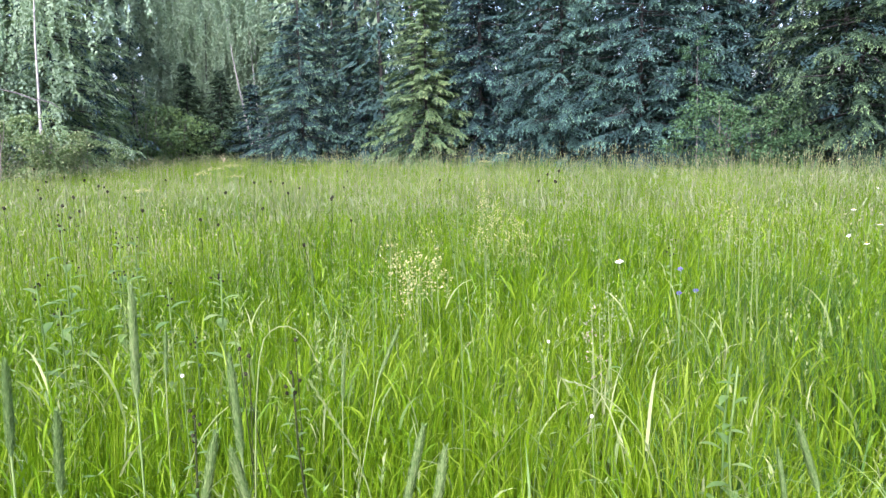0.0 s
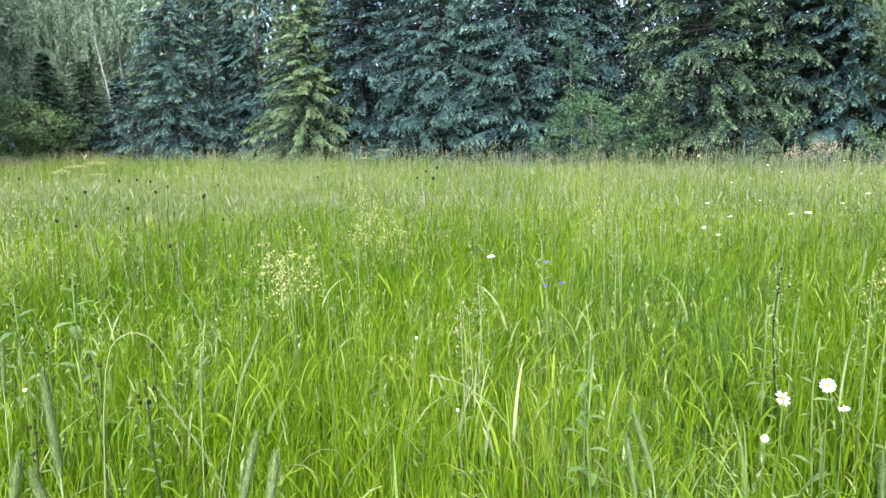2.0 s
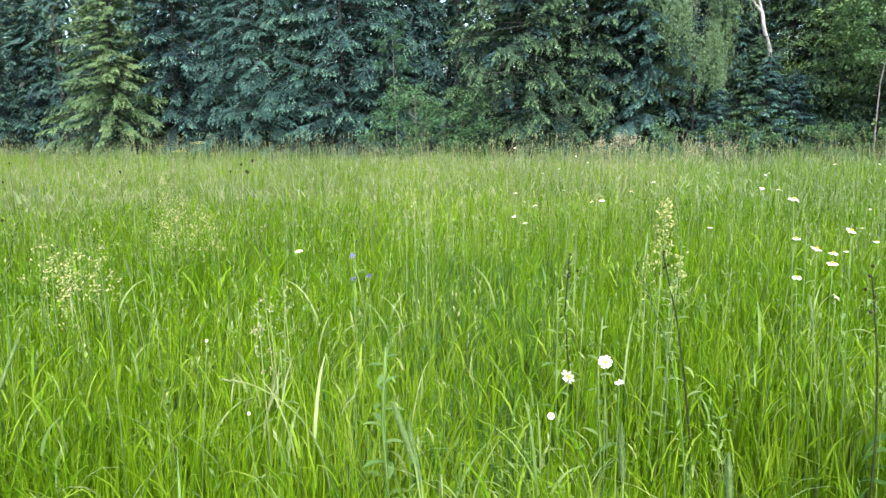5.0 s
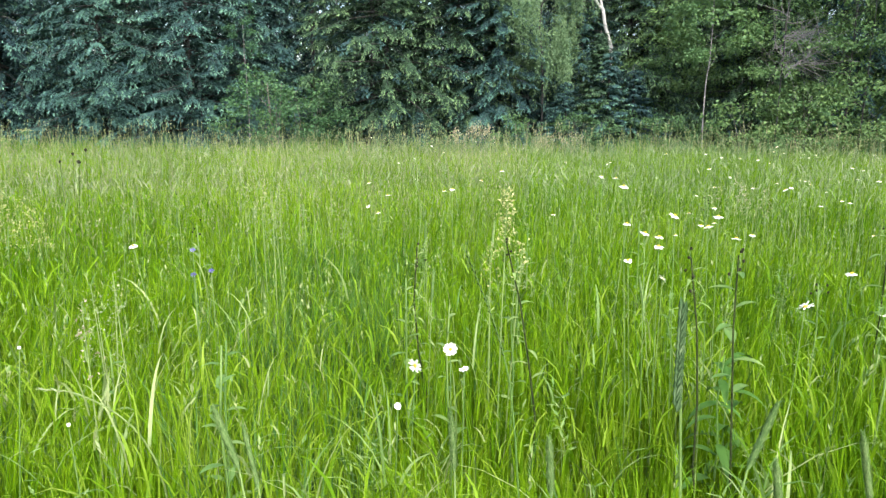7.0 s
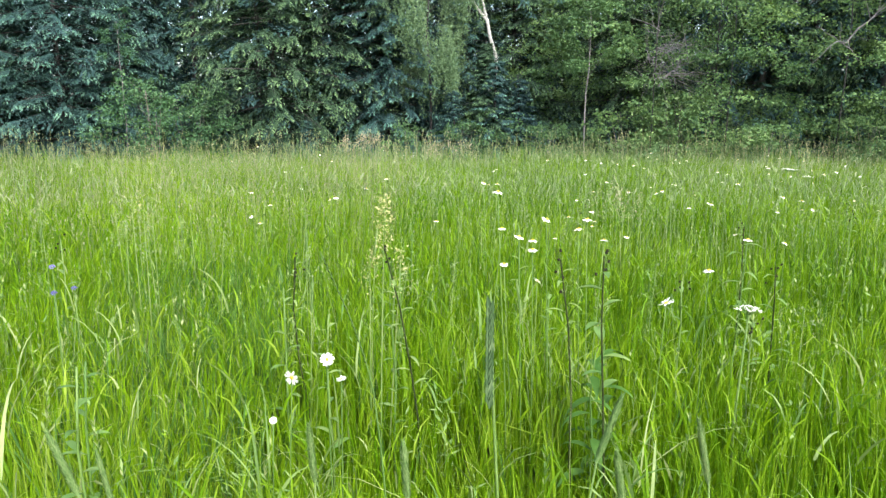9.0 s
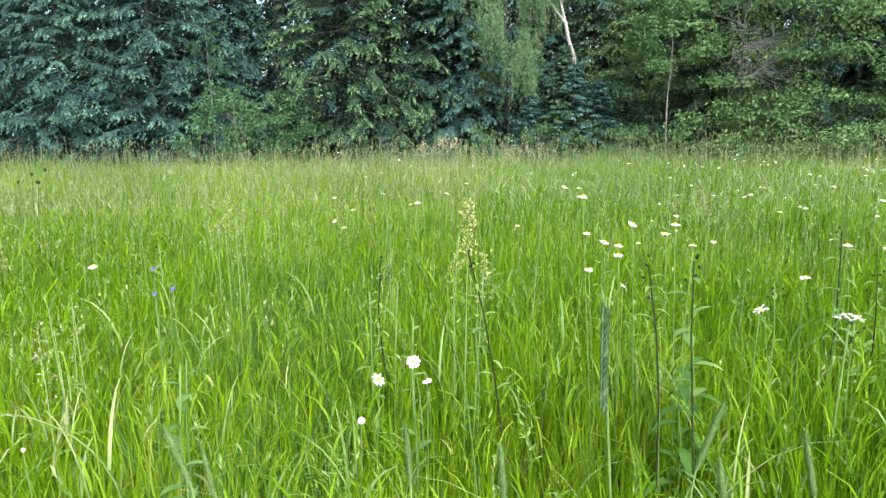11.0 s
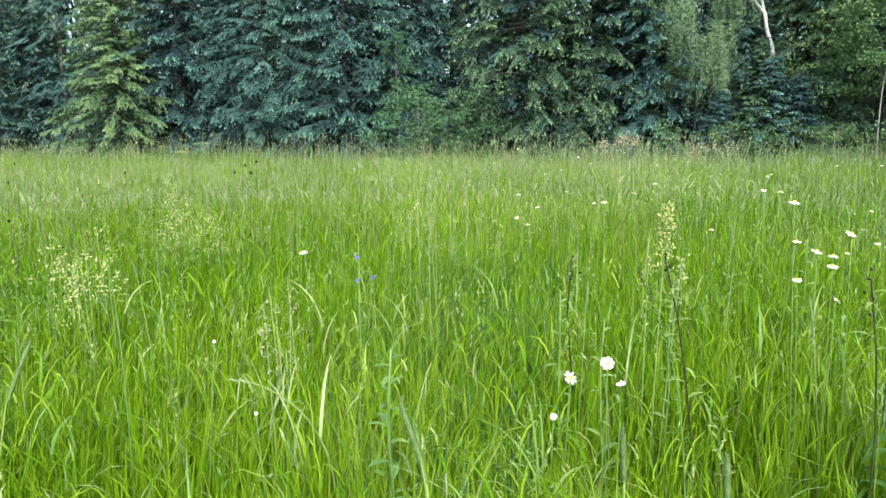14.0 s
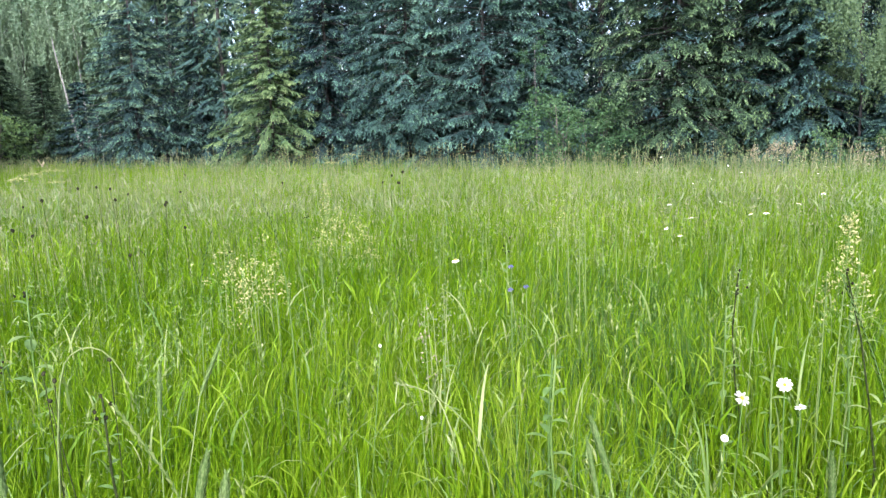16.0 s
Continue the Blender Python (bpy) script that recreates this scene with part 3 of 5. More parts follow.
    return (trunk.mesh("trunk", bark, True), crown.mesh("crown", material))


SPRUCE_A = spruce_meshes(14.0, 2.5, 370, 20, (M_SPRUCE, M_SPRUCE_TIP), M_BARK, 0.36, 11, stout=0.4, bare=7.2)
SPRUCE_B = spruce_meshes(11.0, 2.3, 350, 20, (M_SPRUCE, M_SPRUCE_TIP), M_BARK, 0.45, 12, stout=0.5, bare=6.8)
SPRUCE_C = spruce_meshes(16.5, 2.9, 370, 22, (M_SPRUCE, M_SPRUCE_TIP), M_BARK, 0.30, 13, stout=0.4, bare=6.8)
SPRUCE_YOUNG = spruce_meshes(8.2, 2.1, 400, 19, (M_SPRUCE_LIGHT, M_SPRUCE_LIGHT_TIP), M_BARK, 0.40, 14, stout=0.6, bare=7.5)
SPRUCE_GREEN = spruce_meshes(15.0, 2.8, 370, 22, (M_SPRUCE_GREEN, M_SPRUCE_GREEN_TIP), M_BARK, 0.34, 18, stout=0.4, bare=6.8)
# larch in haze-paled colours; its bough ends share the birch leaf colour
LARCH = spruce_meshes(14.0, 2.7, 300, 16, (M_LARCH_HAZED, M_BIRCH_HAZED), M_BARK, 0.42, 19, 0.6, stout=0.4, bare=9.0)
SPRUCE_TEEN = spruce_meshes(4.4, 1.45, 190, 14, (M_SPRUCE_GREEN, M_SPRUCE_GREEN_TIP), M_BARK, 0.32, 20, 0.1, shoots=7)
SPRUCE_SMALL = spruce_meshes(3.0, 1.1, 90, 11, (M_SPRUCE, M_SPRUCE_TIP), M_BARK, 0.3, 15, 0.1, shoots=7)
SPRUCE_FAR = spruce_meshes(16.0, 2.8, 200, 8, (M_SPRUCE, M_SPRUCE), M_BARK, 0.4, 16, big=1.6, stout=0.4, shoots=5, bare=9.0)
SPRUCE_DEEP = spruce_meshes(15.0, 3.0, 110, 6, (M_SPRUCE, M_SPRUCE), M_BARK, 0.45, 17, big=2.8, stout=0.4, shoots=4, bare=11.0)
BIRCH = leafy_meshes(13.0, 2.6, 2.4, 64, 300, M_BIRCH_HAZED, M_BIRCHBARK, 0.105, 1.5, 21, 0.0046)
CURTAIN = leafy_meshes(12.0, 1.7, 3.2, 56, 400, M_BIRCH_HAZED, M_BARK, 0.085, 1.5, 28, 0.003, full=9.0)
CURTAIN_NEAR = leafy_meshes(10.0, 1.15, 2.6, 50, 1100, M_WEEPING, M_BARK, 0.046, 1.15, 33, 0.003)
BIRCH_LEAN = leafy_meshes(12.0, 2.3, 4.6, 40, 300, M_BIRCH_HAZED, M_BIRCHBARK, 0.11, 1.2, 22, 0.006, (-1.6, 0.3), full=9.0)
ALDER = leafy_meshes(10.5, 2.7, 0.5, 110, 560, M_LEAF, M_BARK, 0.064, 0, 23, 0.0022)
ALDER_B = leafy_meshes(9.0, 2.4, 0.4, 96, 560, M_LEAF, M_BARK, 0.062, 0, 24, 0.0022)
ASPEN = leafy_meshes(6.3, 0.8, 4.3, 11, 110, M_THICKET, M_DEAD, 0.085, 0, 25, 0.0028, (-0.25, 0.1), limb=0.15, flat=0.35)
ASPEN_LOW = leafy_meshes(4.4, 1.0, 2.5, 18, 300, M_LEAF, M_DEAD, 0.07, 0, 29, 0.0034, (0.1, 0.1), limb=0.2)
SHRUB_DEEP = leafy_meshes(2.2, 1.3, 0.15, 30, 170, M_THICKET, M_GREYBARK, 0.07, 0, 36, 0.008, stems=4)
SHRUB = leafy_meshes(1.9, 1.2, 0.15, 26, 130, M_LEAF, M_GREYBARK, 0.08, 0, 26, 0.008, stems=4)
# far birches, haze put into their pale bluish leaf colour
BIRCH_FAR = leafy_meshes(13.0, 2.5, 1.5, 44, 110, M_BIRCH_HAZED, M_BIRCHBARK, 0.2, 1.5, 34, 0.0046, full=20.0)
SHRUB_PALE = leafy_meshes(2.2, 1.4, 0.15, 28, 190, M_SHRUB, M_GREYBARK, 0.08, 0, 27, 0.012, stems=5)

SPRUCE_LABEL = "dark blue-green spruce with drooping layered branches at the meadow edge"


def plant_tree(name, meshes, label, category, az, dist, size=1.0, turn=0.0, group=""):
    x, y = spot(az, dist)
    return make_tree(name, meshes, label, category, x, y, turn, size, group)


# the far left bay
plant_tree("larch_tree", LARCH, "broad pale green larch with soft drooping branches", "larch tree", 25.6, 28.0, 1.08, 0)
plant_tree("birch_tree", BIRCH, "tall birch with soft pale hanging foliage", "birch tree", 31.5, 27.5, 1.0, 160)
plant_tree("birch_tree", BIRCH, "tall birch with soft pale hanging foliage", "birch tree", 29.0, 28.5, 1.0, 20)
plant_tree("shrub", SHRUB_PALE, "pale flowering shrub at the foot of the birch", "shrub", 29.5, 22.6, 1.0, 0, "shrubs")
plant_tree("shrub", SHRUB_PALE, "pale shrub with cream blossom at the wood edge", "shrub", 26.6, 23.4, 0.8, 70, "shrubs")
plant_tree("shrub", SHRUB_PALE, "low pale shrub in the tall grass", "shrub", 24.0, 25.0, 0.72, 140, "shrubs")
plant_tree("shrub", SHRUB, "bright green shrub in the bay of the wood", "shrub", 20.0, 31.6, 1.5, 20, "shrubs")
plant_tree("shrub", SHRUB, "bright green shrub before dark trunks", "shrub", 18.0, 32.0, 1.3, 120, "shrubs")
plant_tree("spruce_tree", SPRUCE_TEEN, "young spruce under leaning birches", "spruce tree", 14.6, 33.4, 1.0, 0, "spruces")
plant_tree("spruce_tree", SPRUCE_TEEN, "young spruce under leaning birches", "spruce tree", 17.0, 34.0, 1.08, 200, "spruces")
plant_tree("spruce_tree", SPRUCE_SMALL, "small young spruce beside a tall one", "spruce tree", 12.4, 31.5, 1.25, 90, "spruces")
plant_tree("birch_tree", BIRCH_LEAN, "slim leaning birch with a white trunk", "birch tree", 11.0, 37.0, 0.95, 5)
plant_tree("birch_tree", BIRCH_LEAN, "slim leaning birch, foliage coloured pale as if hazy", "birch tree", 15.0, 38.0, 1.0, 20)
plant_tree("birch_tree", BIRCH, "hazy birch in the dark wood", "birch tree", 18.5, 40.0, 1.0, 240)
plant_tree("birch_tree", BIRCH, "hazy birch behind the leaning ones", "birch tree", 13.0, 38.5, 1.0, 100)

plant_tree("birch_tree", CURTAIN, "light birch with a drooping crown above young spruces", "birch tree", 15.6, 36.0, 1.0, 30)
plant_tree("birch_tree", CURTAIN, "light birch with a drooping crown above young spruces", "birch tree", 13.4, 36.6, 0.95, 130)
plant_tree("birch_tree", CURTAIN, "light birch with a drooping crown above young spruces", "birch tree", 17.6, 36.8, 1.0, 250)

plant_tree("spruce_tree", SPRUCE_A, "dark spruce deep in a gap of the wood", "spruce tree", 4.4, 32.0, 0.85, 210, "spruces")
plant_tree("spruce_tree", SPRUCE_FAR, "dark spruce deep in a gap of the wood", "spruce tree", 7.0, 37.0, 1.0, 20, "spruces")
plant_tree("spruce_tree", SPRUCE_FAR, "dark spruce deep in a gap of the wood", "spruce tree", 11.2, 40.0, 1.0, 120, "spruces")
plant_tree("spruce_tree", SPRUCE_FAR, "dark spruce deep in a gap of the wood", "spruce tree", 20.6, 38.0, 1.0, 300, "spruces")

# the row along the meadow, from the bay to the far end
plant_tree("spruce_tree", SPRUCE_A, "grey-green spruce standing alone before a dark gap", "spruce tree", 8.8, 29.0, 0.82, 30, "spruces")
plant_tree("spruce_tree", SPRUCE_YOUNG, "fresh light green young spruce at the corner of the wood", "spruce tree", -0.6, 23.4, 0.9, 75, "spruces")
plant_tree("spruce_tree", SPRUCE_B, SPRUCE_LABEL, "spruce tree", -4.9, 23.8, 0.98, 190, "spruces")
plant_tree("birch_tree", BIRCH, "birch with thin hanging twigs between spruces", "birch tree", -9.5, 26.5, 0.9, 300)
plant_tree("spruce_tree", SPRUCE_A, SPRUCE_LABEL, "spruce tree", -11.0, 22.6, 0.95, 140, "spruces")
plant_tree("spruce_tree", SPRUCE_C, "broad dark spruce with dense layered branches", "spruce tree", -16.8, 22.0, 0.92, 250, "spruces")
plant_tree("spruce_tree", SPRUCE_B, SPRUCE_LABEL, "spruce tree", -21.0, 22.0, 0.9, 330, "spruces")
plant_tree("aspen_tree", ASPEN, "thin young aspen with a pale stem before spruces", "aspen tree", -20.8, 19.6, 0.62, 10)
plant_tree("shrub", SHRUB_DEEP, "fresh green shrub in a gap of the spruces", "shrub", -22.6, 19.2, 1.0, 210, "shrubs")
plant_tree("shrub", SHRUB_DEEP, "fresh green shrub in a gap of the spruces", "shrub", -25.0, 19.3, 0.85, 290, "shrubs")
plant_tree("birch_tree", BIRCH, "birch with thin hanging twigs behind a gap", "birch tree", -27.5, 24.5, 0.85, 60)
plant_tree("spruce_tree", SPRUCE_GREEN, "broad fresh green spruce reaching down to the grass", "spruce tree", -31.0, 20.6, 0.95, 100, "spruces")
plant_tree("spruce_tree", SPRUCE_GREEN, "dark green spruce with a bare lower trunk", "spruce tree", -36.4, 20.8, 0.85, 200, "spruces")
plant_tree("spruce_tree", SPRUCE_B, SPRUCE_LABEL, "spruce tree", -39.5, 20.2, 0.85, 20, "spruces")
plant_tree("birch_tree", CURTAIN_NEAR, "birch with a curtain of pale hanging foliage", "birch tree", -42.7, 19.6, 1.0, 110)
plant_tree("spruce_tree", SPRUCE_A, "low dark spruce branches under birches", "spruce tree", -45.5, 20.6, 0.55, 300, "spruces")
plant_tree("spruce_tree", SPRUCE_GREEN, "fresh green spruce beside the white birch trunk", "spruce tree", -50.2, 21.2, 0.78, 310, "spruces")
plant_tree("spruce_tree", SPRUCE_GREEN, "fresh green spruce with layered boughs behind an aspen", "spruce tree", -57.4, 20.6, 0.66, 40, "spruces")
plant_tree("spruce_tree", SPRUCE_GREEN, "dark green spruce closing a hollow of the wood", "spruce tree", -66.5, 23.4, 0.9, 150, "spruces")
plant_tree("spruce_tree", SPRUCE_GREEN, "dark green spruce closing a hollow of the wood", "spruce tree", -72.5, 23.6, 0.9, 260, "spruces")
plant_tree("alder_tree", ALDER_B, "green alder with glossy leaves", "alder tree", -51.2, 22.0, 1.0, 40)
plant_tree("aspen_tree", ASPEN_LOW, "thin young aspen with a pale bare stem", "aspen tree", -54.4, 18.4, 1.0, 50)
plant_tree("alder_tree", ALDER, "green alder beside bare dead twigs", "alder tree", -56.0, 21.5, 0.9, 200)
plant_tree("alder_tree", ALDER_B, "green alder beside bare dead twigs", "alder tree", -63.6, 19.8, 1.0, 260)
plant_tree("alder_tree", ALDER_B, "dense dark alder overhanging the meadow", "alder tree", -77.5, 20.0, 1.05, 10)
for k, (az, d, s) in enumerate(((-41.5, 18.6, 0.6), (-47.4, 18.9, 0.75), (-51.5, 18.6, 0.6), (-57.5, 18.9, 0.85), (-61.0, 19.2, 0.95), (-67.0, 18.9, 0.6), (-73.0, 19.2, 0.7), (-79.0, 19.6, 0.9))):
    plant_tree("shrub", SHRUB, "green undergrowth shrub at the wood edge", "shrub", az, d, s, k * 67, "shrubs")
for k, (az, d, s) in enumerate(((-9.0, 21.8, 0.5), (-17.5, 20.4, 0.55), (-33.5, 18.8, 0.45), (-44.5, 18.6, 0.7), (-47.7, 18.7, 0.95), (-49.5, 18.9, 0.8))):
    plant_tree("spruce_tree", SPRUCE_SMALL, "small spruce at the foot of the wood edge", "spruce tree", az, d, s, k * 77, "spruces")

plant_tree("spruce_tree", SPRUCE_TEEN, "young spruce before the white birch trunk", "spruce tree", -46.9, 18.9, 0.74, 30, "spruces")
plant_tree("shrub", SHRUB, "yellowish green bush at the foot of the birches", "shrub", -45.6, 18.3, 0.62, 80, "shrubs")

# the wood behind
g_wood = np.random.default_rng(5)
for row, (back, step, size) in enumerate(((4.0, 4.4, 1.0), (7.5, 5.2, 1.1), (12.0, 3.2, 1.35), (16.5, 3.6, 1.6))):
    for k, az in enumerate(np.arange(-84 + 2 * row, 46, step)):
        d = float(edge_distance(az)) + back + g_wood.uniform(-1, 1)
        if row == 0 and 1.5 < az < 19:
            continue
        leafy = 10 < az < 34 and row > 0 or -2 < az < 10 and row > 1
        mesh_set = BIRCH_FAR if leafy else SPRUCE_FAR if row == 0 else SPRUCE_DEEP
        plant_tree("birch_tree" if leafy else "spruce_tree", mesh_set, "pale hazy birch standing back in the wood" if leafy else "tall dark spruce inside the wood", "birch tree" if leafy else "spruce tree",
                   float(az + g_wood.uniform(-1.5, 1.5)), d, size * g_wood.uniform(0.9, 1.1), g_wood.uniform(0, 360), "birches" if leafy else "spruces")


# ---- bare and forked trees ----
def twig_fan(b, root, ways, g, radius, forks=3, spread=0.5):
    """Branches that leave a root and fork into finer ones."""
    for end in ways:
        p = bent(root, end, 0.08 * np.linalg.norm(np.subtract(end, root)), g, 7, 0.035)
        b.add(*tube(p, np.linspace(radius, radius * 0.35, 7), 5))
        for k in range(forks):
            i = 2 + k % 4
            d = unit(p[i + 1] - p[i]) + g.normal(0, spread, 3)
            q = bent(p[i], p[i] + d * g.uniform(0.35, 0.9), g.uniform(-0.06, 0.12), g, 5, 0.02)
            b.add(*tube(q, np.linspace(radius * 0.45, radius * 0.15, 5), 4))


def forked_birch():
    """Birch with a white trunk that bends and forks, and hanging twigs."""
    g = np.random.default_rng(31)
    ob = thing("birch_tree", 14.62, 13.63, 0.0)
    b = Build()
    b.add(*tube([(0.5, 0.2, -0.1), (0.3, 0.15, 0.9), (0.12, 0.1, 1.9), (0.12, -0.2, 2.5), (0.08, -0.2, 2.9), (-0.06, -0.12, 3.37), (-0.14, -0.1, 3.77)], (0.066, 0.060, 0.053, 0.049, 0.047, 0.045, 0.043), 9))
    b.add(*tube([(-0.14, -0.1, 3.74), (-0.32, 0.02, 4.0), (-0.55, 0.19, 4.4), (-1.0, 0.4, 5.4), (-1.2, 0.5, 7.6)], (0.037, 0.035, 0.031, 0.026, 0.014), 8))
    b.add(*tube([(-0.14, -0.1, 3.74), (-0.22, -0.08, 4.0), (-0.32, -0.04, 4.4), (-0.3, 0.1, 6.3), (-0.1, 0.2, 9.0)], (0.033, 0.030, 0.026, 0.020, 0.008), 8))
    part("trunk", b.mesh("trunk", M_BIRCHBARK, True), ob, "bright white forked trunk")
    crown = Build()
    for c in range(26):
        m = 260
        a = g.uniform(0, 2 * np.pi)
        centre = np.array([math.cos(a) * g.uniform(0.6, 2.2), 0.5 + abs(math.sin(a)) * g.uniform(0.3, 1.8), g.uniform(5.0, 9.5)])
        k = g.integers(0, 12, m)
        off = g.normal(0, 0.45, (12, 3))
        fall = g.uniform(0, 1.3, m)
        pos = centre + off[k] + np.column_stack([0 * fall, 0 * fall, -fall]) + g.normal(0, 0.03, (m, 3))
        ln = 0.075 * g.uniform(0.7, 1.3, m)
        crown.add(*kites(pos, np.column_stack([g.normal(0, 0.6, m), g.normal(0, 0.6, m), -np.ones(m)]), g.normal(0, 1, (m, 3)), ln, ln * 0.7, 0.3))
    part("crown", crown.mesh("crown", M_BIRCH_HAZED), ob)
    tagged(ob, "birch with a bright white forked trunk in the wood edge", "birch tree")


forked_birch()


def slim_birch(points, radius, label, bare=()):
    """A thin leaning birch stem with a small hanging top."""
    g = np.random.default_rng(int(points[0][0] * 100) % 1000)
    ob = thing("birch_tree", points[0][0], points[0][1], 0.0)
    p = np.array(points, float) - (points[0][0], points[0][1], 0.0)
    part("trunk", Build().add(*tube(p, np.linspace(radius, radius * 0.35, len(p)), 7)).mesh("trunk", M_BIRCHBARK, True), ob, "thin white trunk")
    for way in bare:
        q = np.array(way, float) - (points[0][0], points[0][1], 0.0)
        part("branch", Build().add(*tube(q, np.linspace(radius * 0.45, radius * 0.15, len(q)), 6)).mesh("branch", M_DEAD, True), ob, "bare grey branch")
    m = 4200
    k = g.integers(0, 60, m)
    off = g.normal(0, 0.8, (60, 3)) * (1, 0.6, 1.6) + p[-1] + (0, 0.5, 0.6)
    pos = off[k] + np.column_stack([np.zeros(m), np.zeros(m), -g.uniform(0, 1.0, m)]) + g.normal(0, 0.05, (m, 3))
    ln = 0.1 * g.uniform(0.7, 1.3, m)
    part("crown", Build().add(*kites(pos, g.normal(0, 0.6, (m, 3)) - (0, 0, 1), g.normal(0, 1, (m, 3)), ln, ln * 0.7, 0.3)).mesh("crown", M_BIRCH_HAZED), ob)
    tagged(ob, label, "birch tree")


slim_birch([(-10.61, 21.49, -0.1), (-10.71, 21.49, 1.78), (-10.66, 21.51, 3.01), (-10.62, 21.54, 4.24), (-10.55, 21.57, 5.31)], 0.050, "birch with a white trunk and a bare cross branch", [[(-10.67, 21.40, 2.56), (-11.09, 21.18, 2.76), (-11.44, 20.99, 2.87), (-11.79, 20.80, 2.84)], [(-10.67, 21.40, 2.60), (-10.37, 21.55, 2.50), (-10.11, 21.67, 2.28)]])
slim_birch([(-7.2, 33.3, -0.1), (-7.45, 33.2, 1.2), (-7.62, 33.1, 2.4), (-7.78, 33.0, 3.6), (-7.95, 32.9, 4.9), (-8.1, 32.9, 6.5)], 0.052, "thin leaning birch with a white trunk before the dark wood")
slim_birch([(-7.2, 33.9, -0.1), (-7.22, 33.9, 1.5), (-7.25, 33.9, 3.0), (-7.32, 33.9, 4.4), (-7.4, 33.9, 6.0)], 0.045, "thin upright birch beside a leaning one")


def dead_tree(x, y, ways, seed, label, tangle=0):
    g = np.random.default_rng(seed)
    ob = thing("dead_tree", x, y, 0.0)
    b = Build().add(*tube([(0.25, 0.3, -0.1), (0.15, 0.2, 1.0), (0.0, 0.1, 2.2), (0.05, 0.1, 3.4), (0.1, 0.2, 5.2)], (0.016, 0.015, 0.014, 0.011, 0.006), 6))
    part("trunk", b.mesh("trunk", M_BARK, True), ob)
    for root, end in ways:
        t = Build()
        twig_fan(t, root, [end], g, 0.022, 6, 0.55)
        part("branch", t.mesh("branch", M_DEAD, True), ob, "bare bleached branch")
    for k in range(tangle):
        t = Build()
        z = g.uniform(2.1, 2.9)
        a = g.uniform(0, 6.3)
        twig_fan(t, (0.0, 0.1, z), [(0.5 * math.cos(a), 0.4 * math.sin(a) - 0.1, z + g.normal(0.02, 0.16))], g, 0.010, 6, 0.5)
        part("branch", t.mesh("branch", M_DEAD, True), ob, "thin bare twig")
    tagged(ob, label, "dead tree")


dead_tree(15.75, 9.28, [((0, 0, 2.0), (0.45, -0.55, 2.75)), ((0, 0.1, 2.2), (0.75, -0.35, 2.2)), ((0, 0.1, 3.0), (-0.6, -0.3, 3.3))], 41, "tangle of bare grey dead twigs in a gap of the leaves", 14)
dead_tree(17.9, 5.9, [((0.1, 0.2, 4.6), (-0.5, 0.6, 3.9)), ((0.1, 0.2, 4.6), (-0.25, 0.2, 4.9)), ((0.1, 0.2, 4.7), (0.4, -0.7, 4.05)), ((0.0, 0.1, 3.0), (-0.6, 0.25, 2.75)), ((0, 0.1, 3.0), (0.5, -0.8, 3.9))], 42, "bare dead branches before a dark hollow in the wood")
dead_tree(16.9, 8.0, [((0.1, 0.2, 4.4), (-0.4, 0.5, 4.35)), ((0.1, 0.2, 4.4), (0.5, -0.5, 4.5))], 43, "bleached dead branch among alder leaves")


# ---- plants in the meadow ----
def stalk(points, radii, material, sides=5):
    return Build().add(*tube(points, radii, sides)).mesh("stem", material, True)


def leaf_mesh(length, width, droop, material, name="leaf"):
    """A long leaf that rises, arches over and ends in a point, folded along its rib."""
    s = np.linspace(0, 1, 7)
    x = length * (s - 0.12 * s ** 3)
    z = length * (0.42 * s - droop * s ** 2)
    w = width * np.array([0.22, 0.75, 1.0, 0.95, 0.72, 0.4, 0.02]) / 2
    mid = np.column_stack([x, 0 * x, z])
    v = np.concatenate([mid, mid + np.column_stack([0 * w, w, 0.3 * w]), mid + np.column_stack([0 * w, -w, 0.3 * w])])
    n = len(s)
    f = []
    for i in range(n - 1):
        f += [(i, i + 1, n + i + 1), (i, n + i + 1, n + i), (i, 2 * n + i + 1, i + 1), (i, 2 * n + i, 2 * n + i + 1)]
    return mesh_of(name, v, f, material, True)


def lathe(profile, sides, material, name, bumps=0.0, seed=0):
    """A turned body along z from (radius, height) pairs, with uneven skin."""
    g = np.random.default_rng(seed)
    p = np.asarray(profile, float)
    a = np.linspace(0, 2 * np.pi, sides, endpoint=False)
    r = p[:, 0][:, None] * (1 + bumps * g.normal(0, 1, (len(p), sides)))
    v = np.stack([r * np.cos(a), r * np.sin(a), np.repeat(p[:, 1][:, None], sides, 1)], -1).reshape(-1, 3)
    f = []
    for i in range(len(p) - 1):
        for k in range(sides):
            q, w = i * sides + k, i * sides + (k + 1) % sides
            f += [(q, w, w + sides), (q, w + sides, q + sides)]
    return mesh_of(name, v, f, material, True)


def petal_mesh(length, width):
    s = np.linspace(0, 1, 5)
    w = width * np.array([0.45, 0.85, 1.0, 0.9, 0.5]) / 2
    z = 0.12 * length * np.sin(s * 2.2)
    v = np.concatenate([np.column_stack([s * length + 0.006, w, z]), np.column_stack([s * length + 0.006, -w, z])])
    f = [t for i in range(4) for t in ((i, i + 1, 6 + i), (i, 6 + i, 5 + i))]
    return mesh_of("petal", v, f, M_WHITE, True)


PETAL = petal_mesh(0.021, 0.0085)
DISC = lathe([(0.0, 0.0055), (0.004, 0.005), (0.0065, 0.003), (0.0072, 0.0), (0.004, -0.004)], 10, M_DISC, "disc", 0.04)
